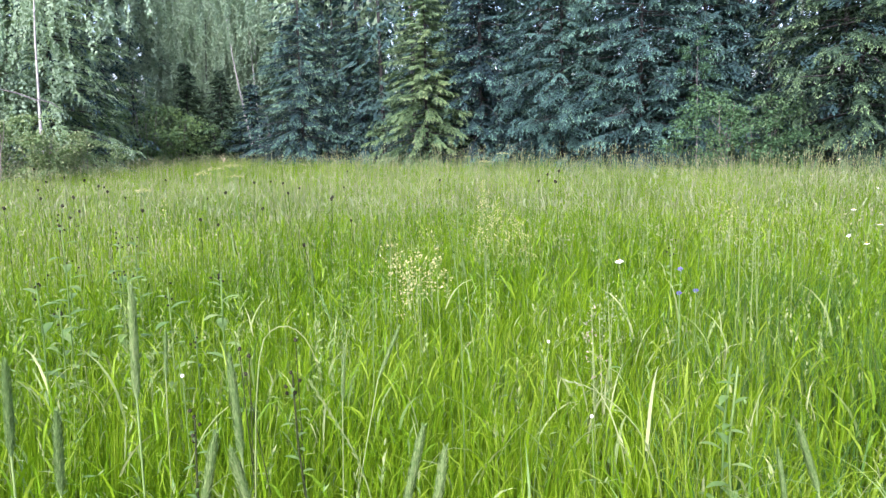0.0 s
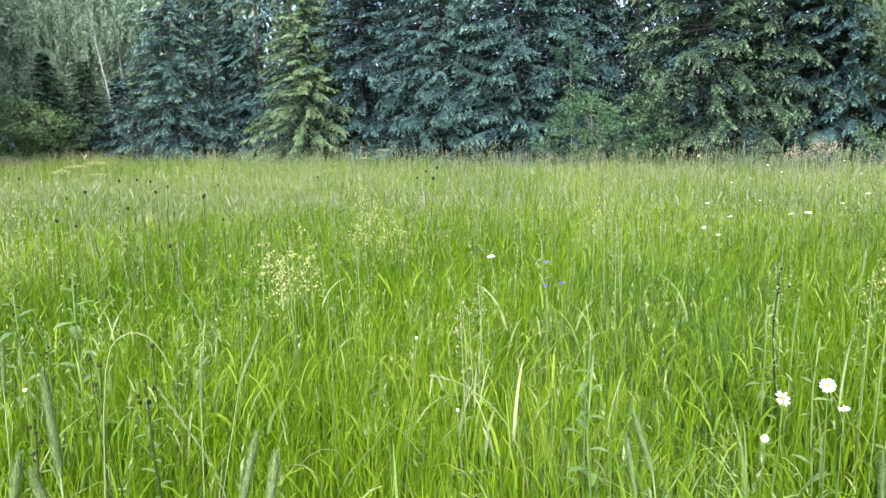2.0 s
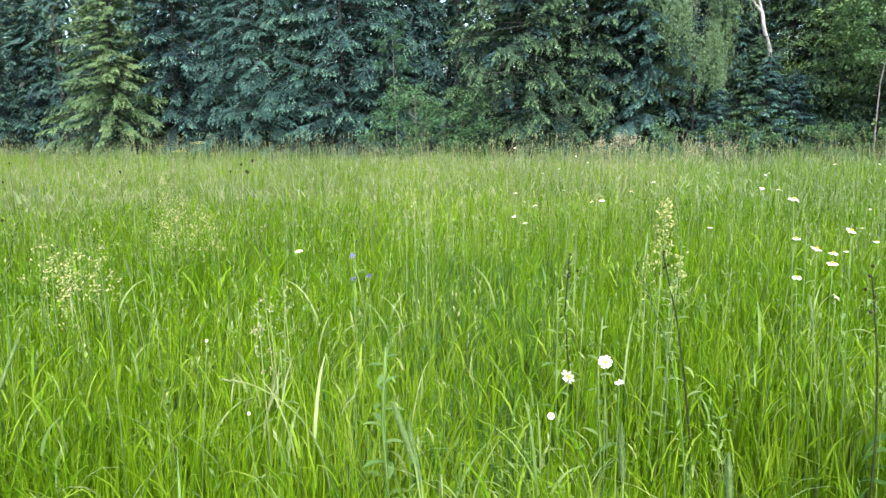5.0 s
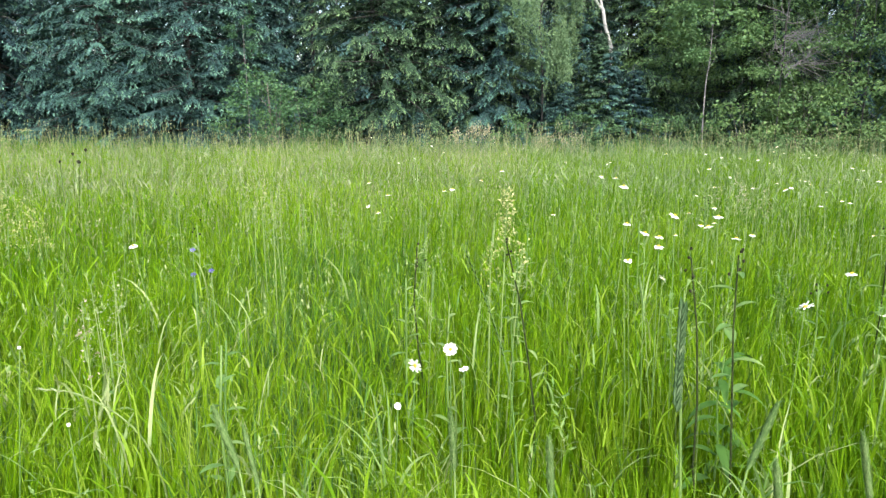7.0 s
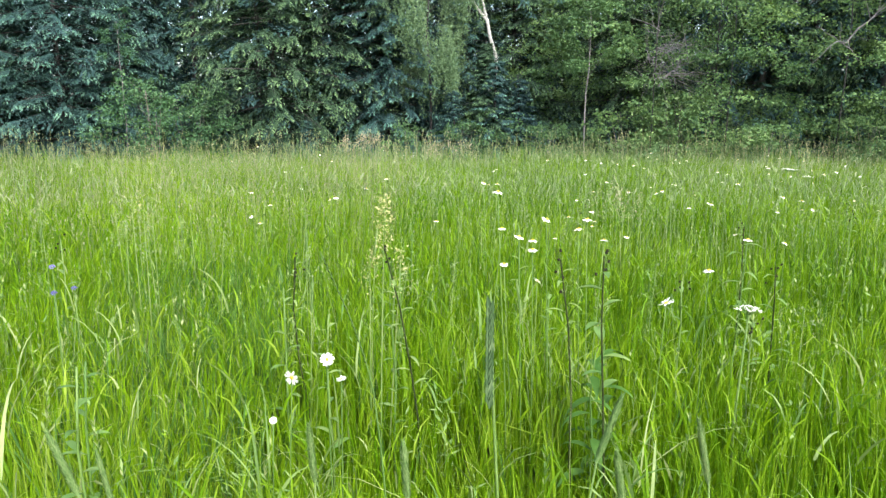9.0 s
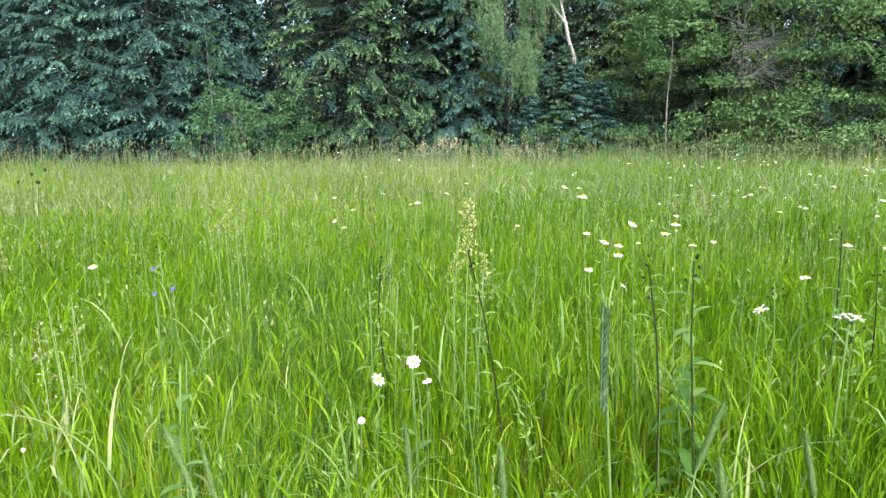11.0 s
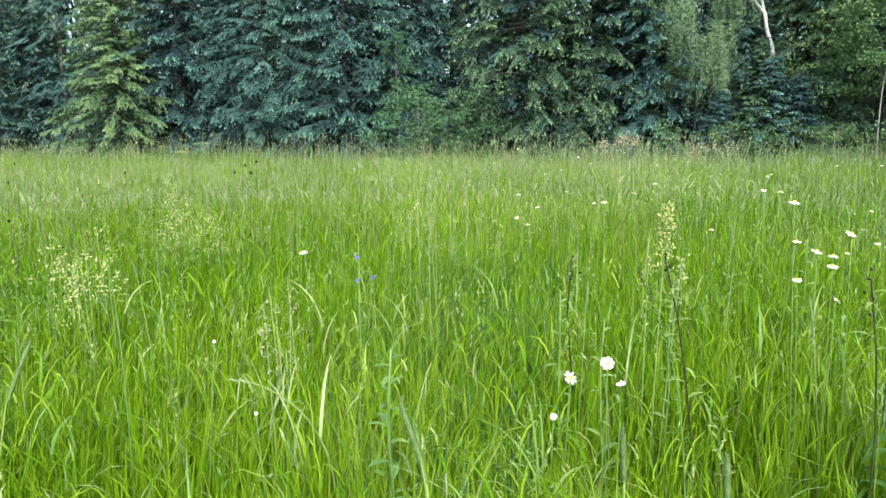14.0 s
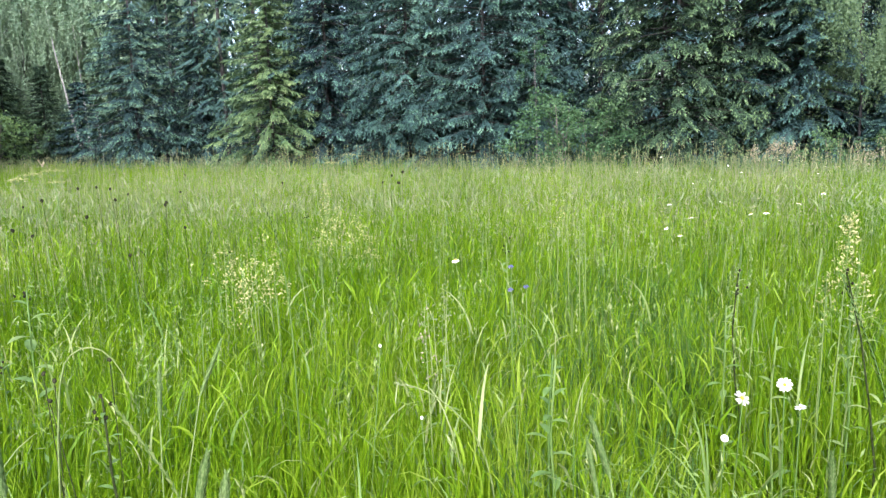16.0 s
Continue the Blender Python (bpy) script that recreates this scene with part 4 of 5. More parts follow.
CALYX = lathe([(0.002, -0.010), (0.008, -0.006), (0.0095, -0.001), (0.0, 0.0)], 9, M_FORB, "calyx")


def petal_ring(count, seed):
    g = np.random.default_rng(seed)
    b = Build()
    for k in range(count):
        a = 2 * np.pi * k / count + g.normal(0, 0.06)
        d, side = np.array([math.cos(a), math.sin(a), 0]), np.array([-math.sin(a), math.cos(a), 0])
        ln, tilt = 0.021 * g.uniform(0.85, 1.1), g.normal(-0.35, 0.14)
        b.add(*kites(np.array([d * 0.005]), np.array([d + (0, 0, tilt)]), np.array([side]), ln, 0.011, 0.1, 0.6))
    return b.mesh("petal_ring", M_WHITE)


RING = petal_ring(15, 3)


def daisy(x, y, z, tilt=(0, 0), size=1.0, fine=False, label="white ox-eye daisy on a thin stem in the grass"):
    """tilt: degrees by which the head leans, and the way it leans to (degrees from +x)."""
    ob = thing("daisy", x, y, float(ground_z(x, y)))
    top = z - ob.location.z
    g = np.random.default_rng(int(abs(x) * 971 + abs(y) * 577))
    c = g.normal(0, 0.04, 2)
    part("stem", stalk([(c[0], c[1], -0.02), (c[0] * 0.8, c[1] * 0.7, top * 0.4), (c[0] * 0.25, c[1] * 0.2, top * 0.8), (0, 0, top - 0.006)], (0.002, 0.0018, 0.0015, 0.0014), M_FORB), ob)
    head = pose(0, 0, top, 0, 0, tilt[1]) @ pose(0, 0, 0, 0, tilt[0], 0) @ pose(0, 0, 0, 0, 0, g.uniform(0, 360)) @ Matrix.Scale(size, 4)
    calyx = part("flower_head", CALYX, ob)
    calyx.matrix_basis = head
    part("disc", DISC, calyx, "yellow disc")
    if fine:
        n = 15
        for k in range(n):
            part("petal", PETAL, calyx).matrix_basis = pose(0, 0, 0, g.normal(0, 6), g.normal(0, 9), 360 * k / n + g.normal(0, 4))
    else:
        part("petal_ring", RING, calyx)
    return tagged(ob, label, "daisy", "daisies")


# tilt towards the standpoint shows the face; a level head shows its rim
daisy(1.313, 1.521, 0.778, (48, 232), 0.68, True, "open white ox-eye daisy facing the path, beside a drooping one")
daisy(1.259, 1.606, 0.720, (105, 205), 0.78, True, "white ox-eye daisy with folded drooping petals")
daisy(1.324, 1.475, 0.735, (12, 150), 0.52, True, "small white daisy seen from its rim")
daisy(1.146, 1.511, 0.665, (50, 230), 0.34, True, "half-open small white daisy low in the grass")
daisy(2.115, 1.032, 0.879, (24, 120), 0.85, True, "white ox-eye daisy with a level tilted head")
daisy(2.104, 1.488, 0.867, (45, 330), 0.6, True)
for x, y, z in ((2.031, 1.578, 1.037), (2.067, 1.535, 1.010), (2.094, 1.501, 1.000), (2.094, 1.501, 0.970), (2.120, 1.468, 1.069), (2.194, 1.366, 1.072),
                (2.224, 1.320, 1.009), (2.036, 1.571, 0.920), (2.021, 1.589, 1.154), (2.178, 1.388, 1.040), (2.580, 3.294, 0.950), (2.632, 4.325, 0.894),
                (2.953, 3.516, 0.958), (3.172, 3.596, 0.999), (2.486, 3.833, 0.870), (3.070, 4.412, 0.883), (3.471, 3.042, 0.993), (3.379, 2.846, 1.005),
                (4.171, 2.813, 1.020), (5.349, 4.076, 1.001), (2.731, 2.653, 0.876), (0.857, 2.980, 0.870), (2.659, 1.059, 0.993), (2.522, 1.117, 0.900),
                (3.858, 1.798, 0.944), (4.816, 2.114, 0.966), (5.345, 2.154, 1.038)):
    daisy(x, y, z, (abs(rng.normal(9, 9)), rng.uniform(0, 360)), rng.uniform(0.52, 0.78))
for k in range(95):
    az, d = rng.uniform(-79, -54) if k % 5 else rng.uniform(-50, -28), rng.uniform(4.4, 13.5)
    x, y = spot(az, d)
    daisy(x, y, rng.uniform(0.62, 0.84), (abs(rng.normal(12, 14)), rng.uniform(0, 360)), rng.uniform(0.55, 0.9), label="white daisy far out in the meadow grass")

BUD = lathe([(0.002, -0.012), (0.008, -0.008), (0.011, 0.0), (0.009, 0.007), (0.007, 0.012), (0.003, 0.015)], 10, M_DARKHEAD, "head", 0.22)
WHITE_BUD = lathe([(0.002, -0.010), (0.008, -0.006), (0.010, 0.001), (0.008, 0.008), (0.0, 0.011)], 9, M_WHITE, "head", 0.05)


WEED_SPOTS = []


def bud_plant(x, y, z, head, size, label, category, material=M_DARKSTEM):
    ob = thing("knapweed" if head is BUD else "white_bud_flower", x, y, float(ground_z(x, y)))
    top = z - ob.location.z
    c = rng.normal(0, 0.05, 2)
    part("stem", stalk([(c[0], c[1], -0.02), (c[0] * 0.6, c[1] * 0.7, top * 0.5), (0, 0, top - 0.008)], (0.0020, 0.0017, 0.0012), material), ob)
    part("head", head, ob).matrix_basis = pose(0, 0, top, rng.normal(0, 18), rng.normal(0, 18), 0) @ Matrix.Scale(size, 4)
    return tagged(ob, label, category, "knapweeds" if head is BUD else "")


for x, y, z in ((-0.417, 1.848, 0.878), (-0.387, 1.818, 0.868), (-0.377, 1.738, 0.848), (-0.288, 1.919, 0.877), (-1.105, 6.235, 1.016), (-1.256, 6.485, 1.018), (-0.942, 5.556, 0.982), (-0.872, 5.636, 1.012),
                (-2.956, 6.707, 1.057), (-2.503, 5.939, 1.050), (-2.180, 5.330, 1.045), (-2.531, 5.378, 0.949), (-2.219, 4.959, 0.945), (-4.061, 8.012, 1.122), (1.201, 6.676, 1.005), (1.109, 5.773, 1.002),
                (1.276, 6.534, 1.042), (1.033, 6.135, 0.986), (-2.501, 5.498, 0.999), (-4.466, 9.151, 1.179), (-3.378, 7.225, 1.063), (-1.870, 5.131, 0.922), (-3.074, 6.126, 1.017), (-1.478, 6.833, 0.991), (0.223, 6.642, 0.982)):
    bud_plant(x, y, z, BUD, rng.uniform(0.7, 1.15) if y > 3 else 0.45, "thin dark knapweed stalk with a round brown bud", "knapweed")
for k in range(22):
    x, y = spot(rng.uniform(4, 33), rng.uniform(3.6, 9.0))
    bud_plant(x, y, rng.uniform(0.82, 1.03), BUD, rng.uniform(0.65, 1.1), "thin dark knapweed stalk with a round brown bud", "knapweed")
for k in range(7):
    x, y = spot(rng.uniform(14, 31), rng.uniform(2.6, 4.6))
    WEED_SPOTS.append((x, y))
bud_plant(0.377, 1.896, 0.857, WHITE_BUD, 0.42, "small white flower bud on a thin green stem", "flower bud", M_FORB)
bud_plant(0.433, 1.641, 0.751, WHITE_BUD, 0.42, "closed pale bud low in the grass", "flower bud", M_FORB)
bud_plant(-0.578, 1.886, 0.800, WHITE_BUD, 0.5, "small white bud among grass blades", "flower bud", M_FORB)

# ---- cornflowers ----
FLORETS = Build()
for k in range(18):
    a, e = k * 2.4, 0.25 + 0.9 * (k % 3) / 3
    d = np.array([math.cos(a) * math.cos(e), math.sin(a) * math.cos(e), math.sin(e)])
    FLORETS.add(*kites(np.array([d * 0.003]), np.array([d]), np.array([np.cross(d, (0, 0, 1)) + 1e-3]), 0.017, 0.008, 0.3, 0.8))
FLORETS = FLORETS.mesh("florets", M_BLUE)
for x, y, z in ((1.036, 2.604, 0.809), (0.969, 2.582, 0.895), (0.967, 2.582, 0.808)):
    ob = thing("cornflower", x, y, float(ground_z(x, y)))
    part("stem", stalk([(0.03, 0.02, -0.02), (0.01, 0.02, z * 0.6), (0, 0, z - 0.006)], (0.002, 0.0018, 0.0014), M_FORB), ob)
    part("flower_head", FLORETS, ob).matrix_basis = pose(0, 0, z, 20, -10, 0) @ Matrix.Scale(0.6, 4)
    tagged(ob, "small blue-violet cornflower among the grass", "cornflower", "cornflowers")


# ---- umbels ----
def umbel_plant(x, y, z, material, width, label):
    g = np.random.default_rng(int(abs(x) * 700 + y * 90))
    ob = thing("umbel_plant", x, y, float(ground_z(x, y)))
    part("stem", stalk([(0.04, 0.02, -0.02), (0.02, 0.03, z * 0.5), (0, 0, z - width * 0.35)], (0.005, 0.004, 0.003), M_FORB), ob)
    rays, head = Build(), Build()
    for k in range(16):
        a, q = k * 2.39996, math.sqrt((k + 0.5) / 16) * width / 2
        tip = np.array([math.cos(a) * q, math.sin(a) * q, z - 0.25 * q])
        rays.add(*tube([(0, 0, z - width * 0.36), tuple(tip)], (0.0016, 0.001), 3))
        m = 9
        pos = tip + g.normal(0, width * 0.045, (m, 3)) * (1, 1, 0.35)
        way = g.normal(0, 1, (m, 3)) * (1, 1, 0.3)
        head.add(*kites(pos, way, np.cross(way, (0, 0, 1.0)) + 1e-3, width * 0.08, width * 0.06, 0.1))
    tagged(part("ray_stalk", rays.mesh("ray_stalk", M_FORB), ob), kind="stuff")
    tagged(part("umbel", head.mesh("umbel", material), ob), kind="stuff")
    tagged(ob, label, "umbel plant", "umbel plants")


for x, y, z, w in ((1.229, 10.557, 1.091, 0.22), (0.977, 10.576, 0.984, 0.2), (0.739, 10.595, 1.057, 0.13)):
    umbel_plant(x, y, z, M_YELLOW, w, "tall umbel plant with a flat cream flower plate")
for x, y, z, w in ((-2.080, 7.741, 1.110, 0.2), (-1.910, 7.792, 1.138, 0.22), (-2.180, 7.630, 1.071, 0.2), (-1.779, 7.332, 1.046, 0.16), (-2.376, 6.529, 0.980, 0.18)):
    umbel_plant(x, y, z, M_YELLOW, w, "yellowish umbel plant in the open meadow")
for x, y, z, w in ((2.431, 0.937, 0.818, 0.075), (7.565, 2.921, 0.874, 0.10), (7.924, 3.004, 0.850, 0.09), (7.228, 2.598, 0.834, 0.09)):
    umbel_plant(x, y, z, M_WHITE, w, "umbel plant with a loose white flower plate")

# a withered pale leaf on a tall stalk
ob = thing("withered_stalk", -1.99, 7.77, 0.0)
part("stem", stalk([(0.02, 0, -0.02), (0.0, 0.01, 0.6), (0, 0, 1.16)], (0.004, 0.003, 0.002), M_STALK), ob)
for turn, size in ((200, 0.9), (60, 0.6), (310, 0.5)):
    lf = part("leaf", leaf_mesh(0.11, 0.045, 0.1, M_PINK), ob, "pale withered leaf")
    lf.matrix_basis = pose(0, 0, 1.15, 0, -45, turn) @ Matrix.Scale(size, 4)
tagged(ob, "tall stalk with a withered pale leaf", "withered stalk")

# ---- timothy ----
def bristly_spike():
    g = np.random.default_rng(8)
    core = lathe([(0.0015, 0.0), (0.0034, 0.006), (0.0042, 0.03), (0.0044, 0.06), (0.004, 0.09), (0.0026, 0.112), (0.0012, 0.122)], 8, M_TIMOTHY, "spike", 0.05, 4)
    b = Build()
    v = np.array([q.co[:] for q in core.vertices])
    b.add(v, [tuple(q.vertices) for q in core.polygons])
    m = 760
    s, a = g.uniform(0.02, 0.99, m), g.uniform(0, 2 * np.pi, m)
    r = 0.0050 * np.clip(np.minimum(s * 12, (1 - s) * 5), 0.3, 1)
    out = np.column_stack([np.cos(a), np.sin(a), 0 * a])
    pos = out * r[:, None] * 0.9 + np.column_stack([0 * s, 0 * s, s * 0.122])
    b.add(*kites(pos, out * 0.28 + (0, 0, 0.9), np.cross(out, (0, 0, 1.0)), g.uniform(0.006, 0.011, m), 0.0024, 0.2))
    return b.mesh("spike", M_TIMOTHY)


SPIKE = bristly_spike()


def timothy(x, y, z, lean, way, size=1.0):
    """lean in degrees towards way (degrees from +x)."""
    ob = thing("timothy_grass", 0, 0, 0)
    a, c = radians(lean), radians(way)
    ln = 0.122 * size * 1.0
    tip = np.array([x, y, z])
    d = np.array([math.sin(a) * math.cos(c), math.sin(a) * math.sin(c), math.cos(a)])
    low = tip - d * ln
    root = np.array([low[0] - d[0] * 0.35, low[1] - d[1] * 0.35, float(ground_z(x, y))])
    ob.location = root
    part("stem", stalk([(0, 0, -0.02), tuple((low - root) * (0.45, 0.45, 0.55)), tuple(low - root)], (0.0018, 0.0015, 0.0013), M_STALK), ob)
    part("spike", SPIKE, ob, "grey-green dense seed spike").matrix_basis = Matrix.Translation(low - root) @ Vector(d).to_track_quat("Z", "Y").to_matrix().to_4x4() @ Matrix.Diagonal((0.72, 0.72, size, 1))
    tagged(ob, "timothy grass stalk with a dense grey-green seed spike", "timothy grass", "timothy stalks")


for x, y, z, lean, way, s in ((-0.259, 0.819, 1.253, 2, 0, 1.05), (-0.149, 0.780, 1.182, 3, 180, 0.9), (-0.139, 0.679, 1.142, 12, 20, 0.75), (-0.109, 0.620, 1.152, 12, 200, 0.7),
                              (-0.299, 0.718, 1.154, 3, 0, 0.7), (0.050, 0.731, 1.120, 14, 10, 0.7), (0.070, 0.681, 1.120, 10, 20, 0.7),
                              (-0.359, 0.748, 1.195, 3, 0, 0.8), (1.066, 0.491, 1.049, 20, 330, 0.75), (0.810, 0.615, 1.025, 4, 120, 0.6), (0.966, 0.431, 1.029, 8, 120, 0.6),
                              (0.781, 0.769, 1.005, 6, 200, 0.7), (1.137, 0.423, 1.017, 14, 160, 0.8), (0.507, 0.878, 1.043, 18, 150, 0.7), 
                              (-0.006, 1.701, 0.963, 24, 10, 1.1), (-0.126, 1.610, 0.944, 4, 10, 1.0), (-0.576, 1.787, 0.950, 4, 30, 1.0), (0.653, 1.210, 0.855, 10, 160, 1.0)):
    timothy(x, y, z, lean, way, s)
for k in range(34):
    az, d = rng.uniform(-76, 32), rng.uniform(2.6, 7.0)
    x, y = spot(az, d)
    timothy(x, y, rng.uniform(0.76, 0.96), rng.uniform(1, 16), rng.uniform(0, 360), rng.uniform(0.6, 1.1))


def couch_ear(x, y, z, length, label):
    """A close ear of two rows of pointed spikelets that overlap like a plait."""
    ob = thing("couch_grass", x, y, float(ground_z(x, y)))
    low = z - length
    part("stem", stalk([(0.06, -0.03, -0.02), (0.03, -0.015, low * 0.6), (0.004, 0, low), (0, 0, z)], (0.0012, 0.0011, 0.0010, 0.0005), M_FORB), ob)
    view = np.array([0.81, 0.59, 0.0])
    side = np.array([-view[1], view[0], 0.0])
    pairs = 13
    for k in range(pairs * 2):
        b = Build()
        sd = side * (1 if k % 2 else -1)
        base = np.array([0, 0, low + length * 0.86 * k / (pairs * 2)])
        for turn in (-0.5, 0.0, 0.5):
            b.add(*kites(np.array([base]), np.array([sd * 0.17 + view * turn * 0.2 + (0, 0, 1.0)]), np.array([side + view * turn]), 0.0115, 0.0040, 0.6, 0.4))
        part("spikelet", b.mesh("spikelet", M_EAR), ob)
    tagged(ob, label, "couch grass")


couch_ear(0.628, 0.310, 1.274, 0.078, "blue-green couch grass ear with plaited spikelets above the meadow")

# ---- leafy herbs ----
HERB_LEAF = leaf_mesh(0.13, 0.026, 0.62, M_FORB)
THISTLE_LEAF = leaf_mesh(0.11, 0.040, 0.35, M_FORB)
HERB_LEAF_DARK = leaf_mesh(0.13, 0.030, 0.6, M_COARSE)
HERB_LEAF_PALE = leaf_mesh(0.11, 0.020, 0.55, M_STALK)
HERB_LEAF_B = leaf_mesh(0.10, 0.030, 0.35, M_FORB)


def herb(x, y, z, leaves, foot, label, leaf=None, material=M_DARKSTEM, size=1.0, buds=True, bare=0.45):
    """A tall herb: a dark stem from foot (offset on the ground) to its top, leaves in a spiral, buds at the tip."""
    g = np.random.default_rng(int(abs(x) * 331 + abs(y) * 733))
    ob = thing("tall_herb", x + foot[0], y + foot[1], float(ground_z(x, y)))
    end = np.array([-foot[0], -foot[1], z])
    p = np.array([end * s + np.array([foot[0], foot[1], 0]) * 0.25 * math.sin(math.pi * s) + np.array([g.normal(0, 0.006), g.normal(0, 0.006), 0]) * (0 < s < 1) for s in np.linspace(0, 1, 6)])
    part("stem", stalk(p, np.linspace(0.0042, 0.0024, 6), material, 6), ob)
    for k in range(leaves):
        s = bare + (0.98 - bare) * (k + 0.5) / leaves
        at = np.array([np.interp(s, np.linspace(0, 1, 6), p[:, i]) for i in range(3)])
        lf = part("leaf", leaf or HERB_LEAF, ob)
        lf.matrix_basis = pose(*at, 0, g.uniform(-15, 15), k * 137.5 + g.uniform(-15, 15)) @ Matrix.Scale(size * g.uniform(0.7, 1.1) * (1.25 - 0.6 * s), 4)
    if buds:
        for k in range(5):
            part("bud", BUD, ob).matrix_basis = pose(*(end + g.normal(0, 0.014, 3) + (0, 0, -0.012 * k)), g.uniform(-40, 40), g.uniform(-40, 40), 0) @ Matrix.Scale(0.36, 4)
    return tagged(ob, label, "herb", "tall herbs")


herb(1.731, 1.804, 0.959, 9, (0.087, -0.075), "tall herb with a bare dark reddish stem and arching leaves", HERB_LEAF_PALE, size=0.8, bare=0.5)
herb(1.584, 2.101, 0.914, 22, (0.02, -0.01), "slender herb with a dark stem and many pale narrow leaves", HERB_LEAF_PALE, size=0.62, bare=0.5)
herb(1.895, 1.234, 0.989, 6, (0.035, -0.05), "tall herb with a curved dark stem and leaves at its tip", HERB_LEAF_PALE, size=1.0, bare=0.80)
herb(1.961, 1.138, 1.005, 8, (0.01, -0.03), "leafy tall herb with a forked dark top", HERB_LEAF_B, size=1.2, bare=0.6)
herb(0.807, 1.760, 0.818, 9, (-0.02, 0.0), "green leafy herb with upright pale leaves", HERB_LEAF_B, M_FORB, 0.9, False)
herb(3.080, 1.132, 0.813, 10, (0.02, 0.0), "leafy tall herb among daisies", HERB_LEAF, size=1.0)
herb(3.318, 1.373, 0.914, 12, (0.0, 0.0), "leafy tall herb among daisies", HERB_LEAF, size=1.1)
herb(-1.438, 3.096, 1.129, 10, (0.0, 0.0), "leafy thistle-like herb at the side of the meadow", THISTLE_LEAF, M_FORB, 1.2)
herb(-1.245, 3.183, 1.038, 10, (0.0, 0.0), "leafy thistle-like herb at the side of the meadow", THISTLE_LEAF, M_FORB, 1.2)
herb(-1.229, 3.189, 0.874, 9, (0.0, 0.0), "leafy thistle-like herb at the side of the meadow", THISTLE_LEAF, M_FORB, 1.2)
for x, y in WEED_SPOTS:
    herb(x, y, rng.uniform(0.84, 0.98), 10, (0.0, 0.0), "leafy thistle-like herb at the side of the meadow", THISTLE_LEAF, M_FORB, 1.1)
herb(0.729, 1.549, 0.877, 10, (0.0, 0.0), "green leafy herb with upright pale leaves", HERB_LEAF_B, M_FORB, 0.8, False)
herb(-0.246, 1.629, 0.876, 16, (0.02, 0.0), "leafy herb with small paired leaves on a dark stem", HERB_LEAF_B, size=0.55)
herb(-0.456, 1.587, 0.799, 16, (0.0, 0.0), "leafy herb with small paired leaves on a dark stem", HERB_LEAF_B, size=0.55)
herb(2.036, 1.205, 0.696, 14, (0.0, 0.0), "low broad-leaved dark green herb", HERB_LEAF_DARK, M_FORB, 1.3, False, 0.2)
herb(2.185, 1.276, 0.675, 14, (0.0, 0.0), "low broad-leaved dark green herb", HERB_LEAF_DARK, M_FORB, 1.4, False, 0.2)
for k in range(26):
    az, d = rng.uniform(-76, 30), rng.uniform(2.2, 6.5)
    x, y = spot(az, d)
    herb(x, y, rng.uniform(0.66, 0.86), 9, (0.0, 0.0), "small leafy herb standing in the grass", HERB_LEAF_B, M_FORB, 0.8, bool(k % 2), 0.4)


# ---- loose pale yellow panicles (bedstraw and sorrel) ----
def panicle_plant(x, y, z, height, width, florets, label, material=M_YELLOW, fl=1.0):
    """A stalk with short side twigs, each ending in a small cluster of florets."""
    g = np.random.default_rng(int(abs(x) * 501 + abs(y) * 303))
    ob = thing("panicle_plant", x, y, float(ground_z(x, y)))
    c = g.normal(0, 0.03, 2)
    part("stem", stalk([(c[0], c[1], -0.02), (c[0] * 0.5, c[1], z * 0.5), (0, 0, z)], (0.003, 0.0024, 0.001), M_STALK), ob)
    n = max(8, florets // 9)
    s = (np.arange(n) + g.uniform(0, 1, n)) / n
    a = np.arange(n) * 2.39996 + g.normal(0, 0.4, n)
    q = width / 2 * (0.12 + 0.88 * s ** 0.8) * g.uniform(0.5, 1.1, n)
    tip = np.column_stack([np.cos(a) * q, np.sin(a) * q, z - s * height])
    twigs, b = Build(), Build()
    for k in range(n):
        twigs.add(*tube([(0, 0, tip[k, 2] - 0.6 * q[k]), tuple(tip[k])], (0.0009, 0.0006), 3))
    m = florets // n
    pos = np.repeat(tip, m, 0) + g.normal(0, 0.007 * fl * (1 + width * 2), (n * m, 3))
    b.add(*kites(pos, g.normal(0, 1, (n * m, 3)) + (0, 0, 0.4), g.normal(0, 1, (n * m, 3)), g.uniform(0.007, 0.014, n * m) * fl, g.uniform(0.004, 0.008, n * m) * fl, 0.3))
    tagged(part("twig", twigs.mesh("twig", M_STALK), ob), kind="stuff")
    tagged(part("panicle", b.mesh("panicle", material), ob, "loose head of pale florets"), kind="stuff")
    tagged(ob, label, "panicle plant", "panicle plants")


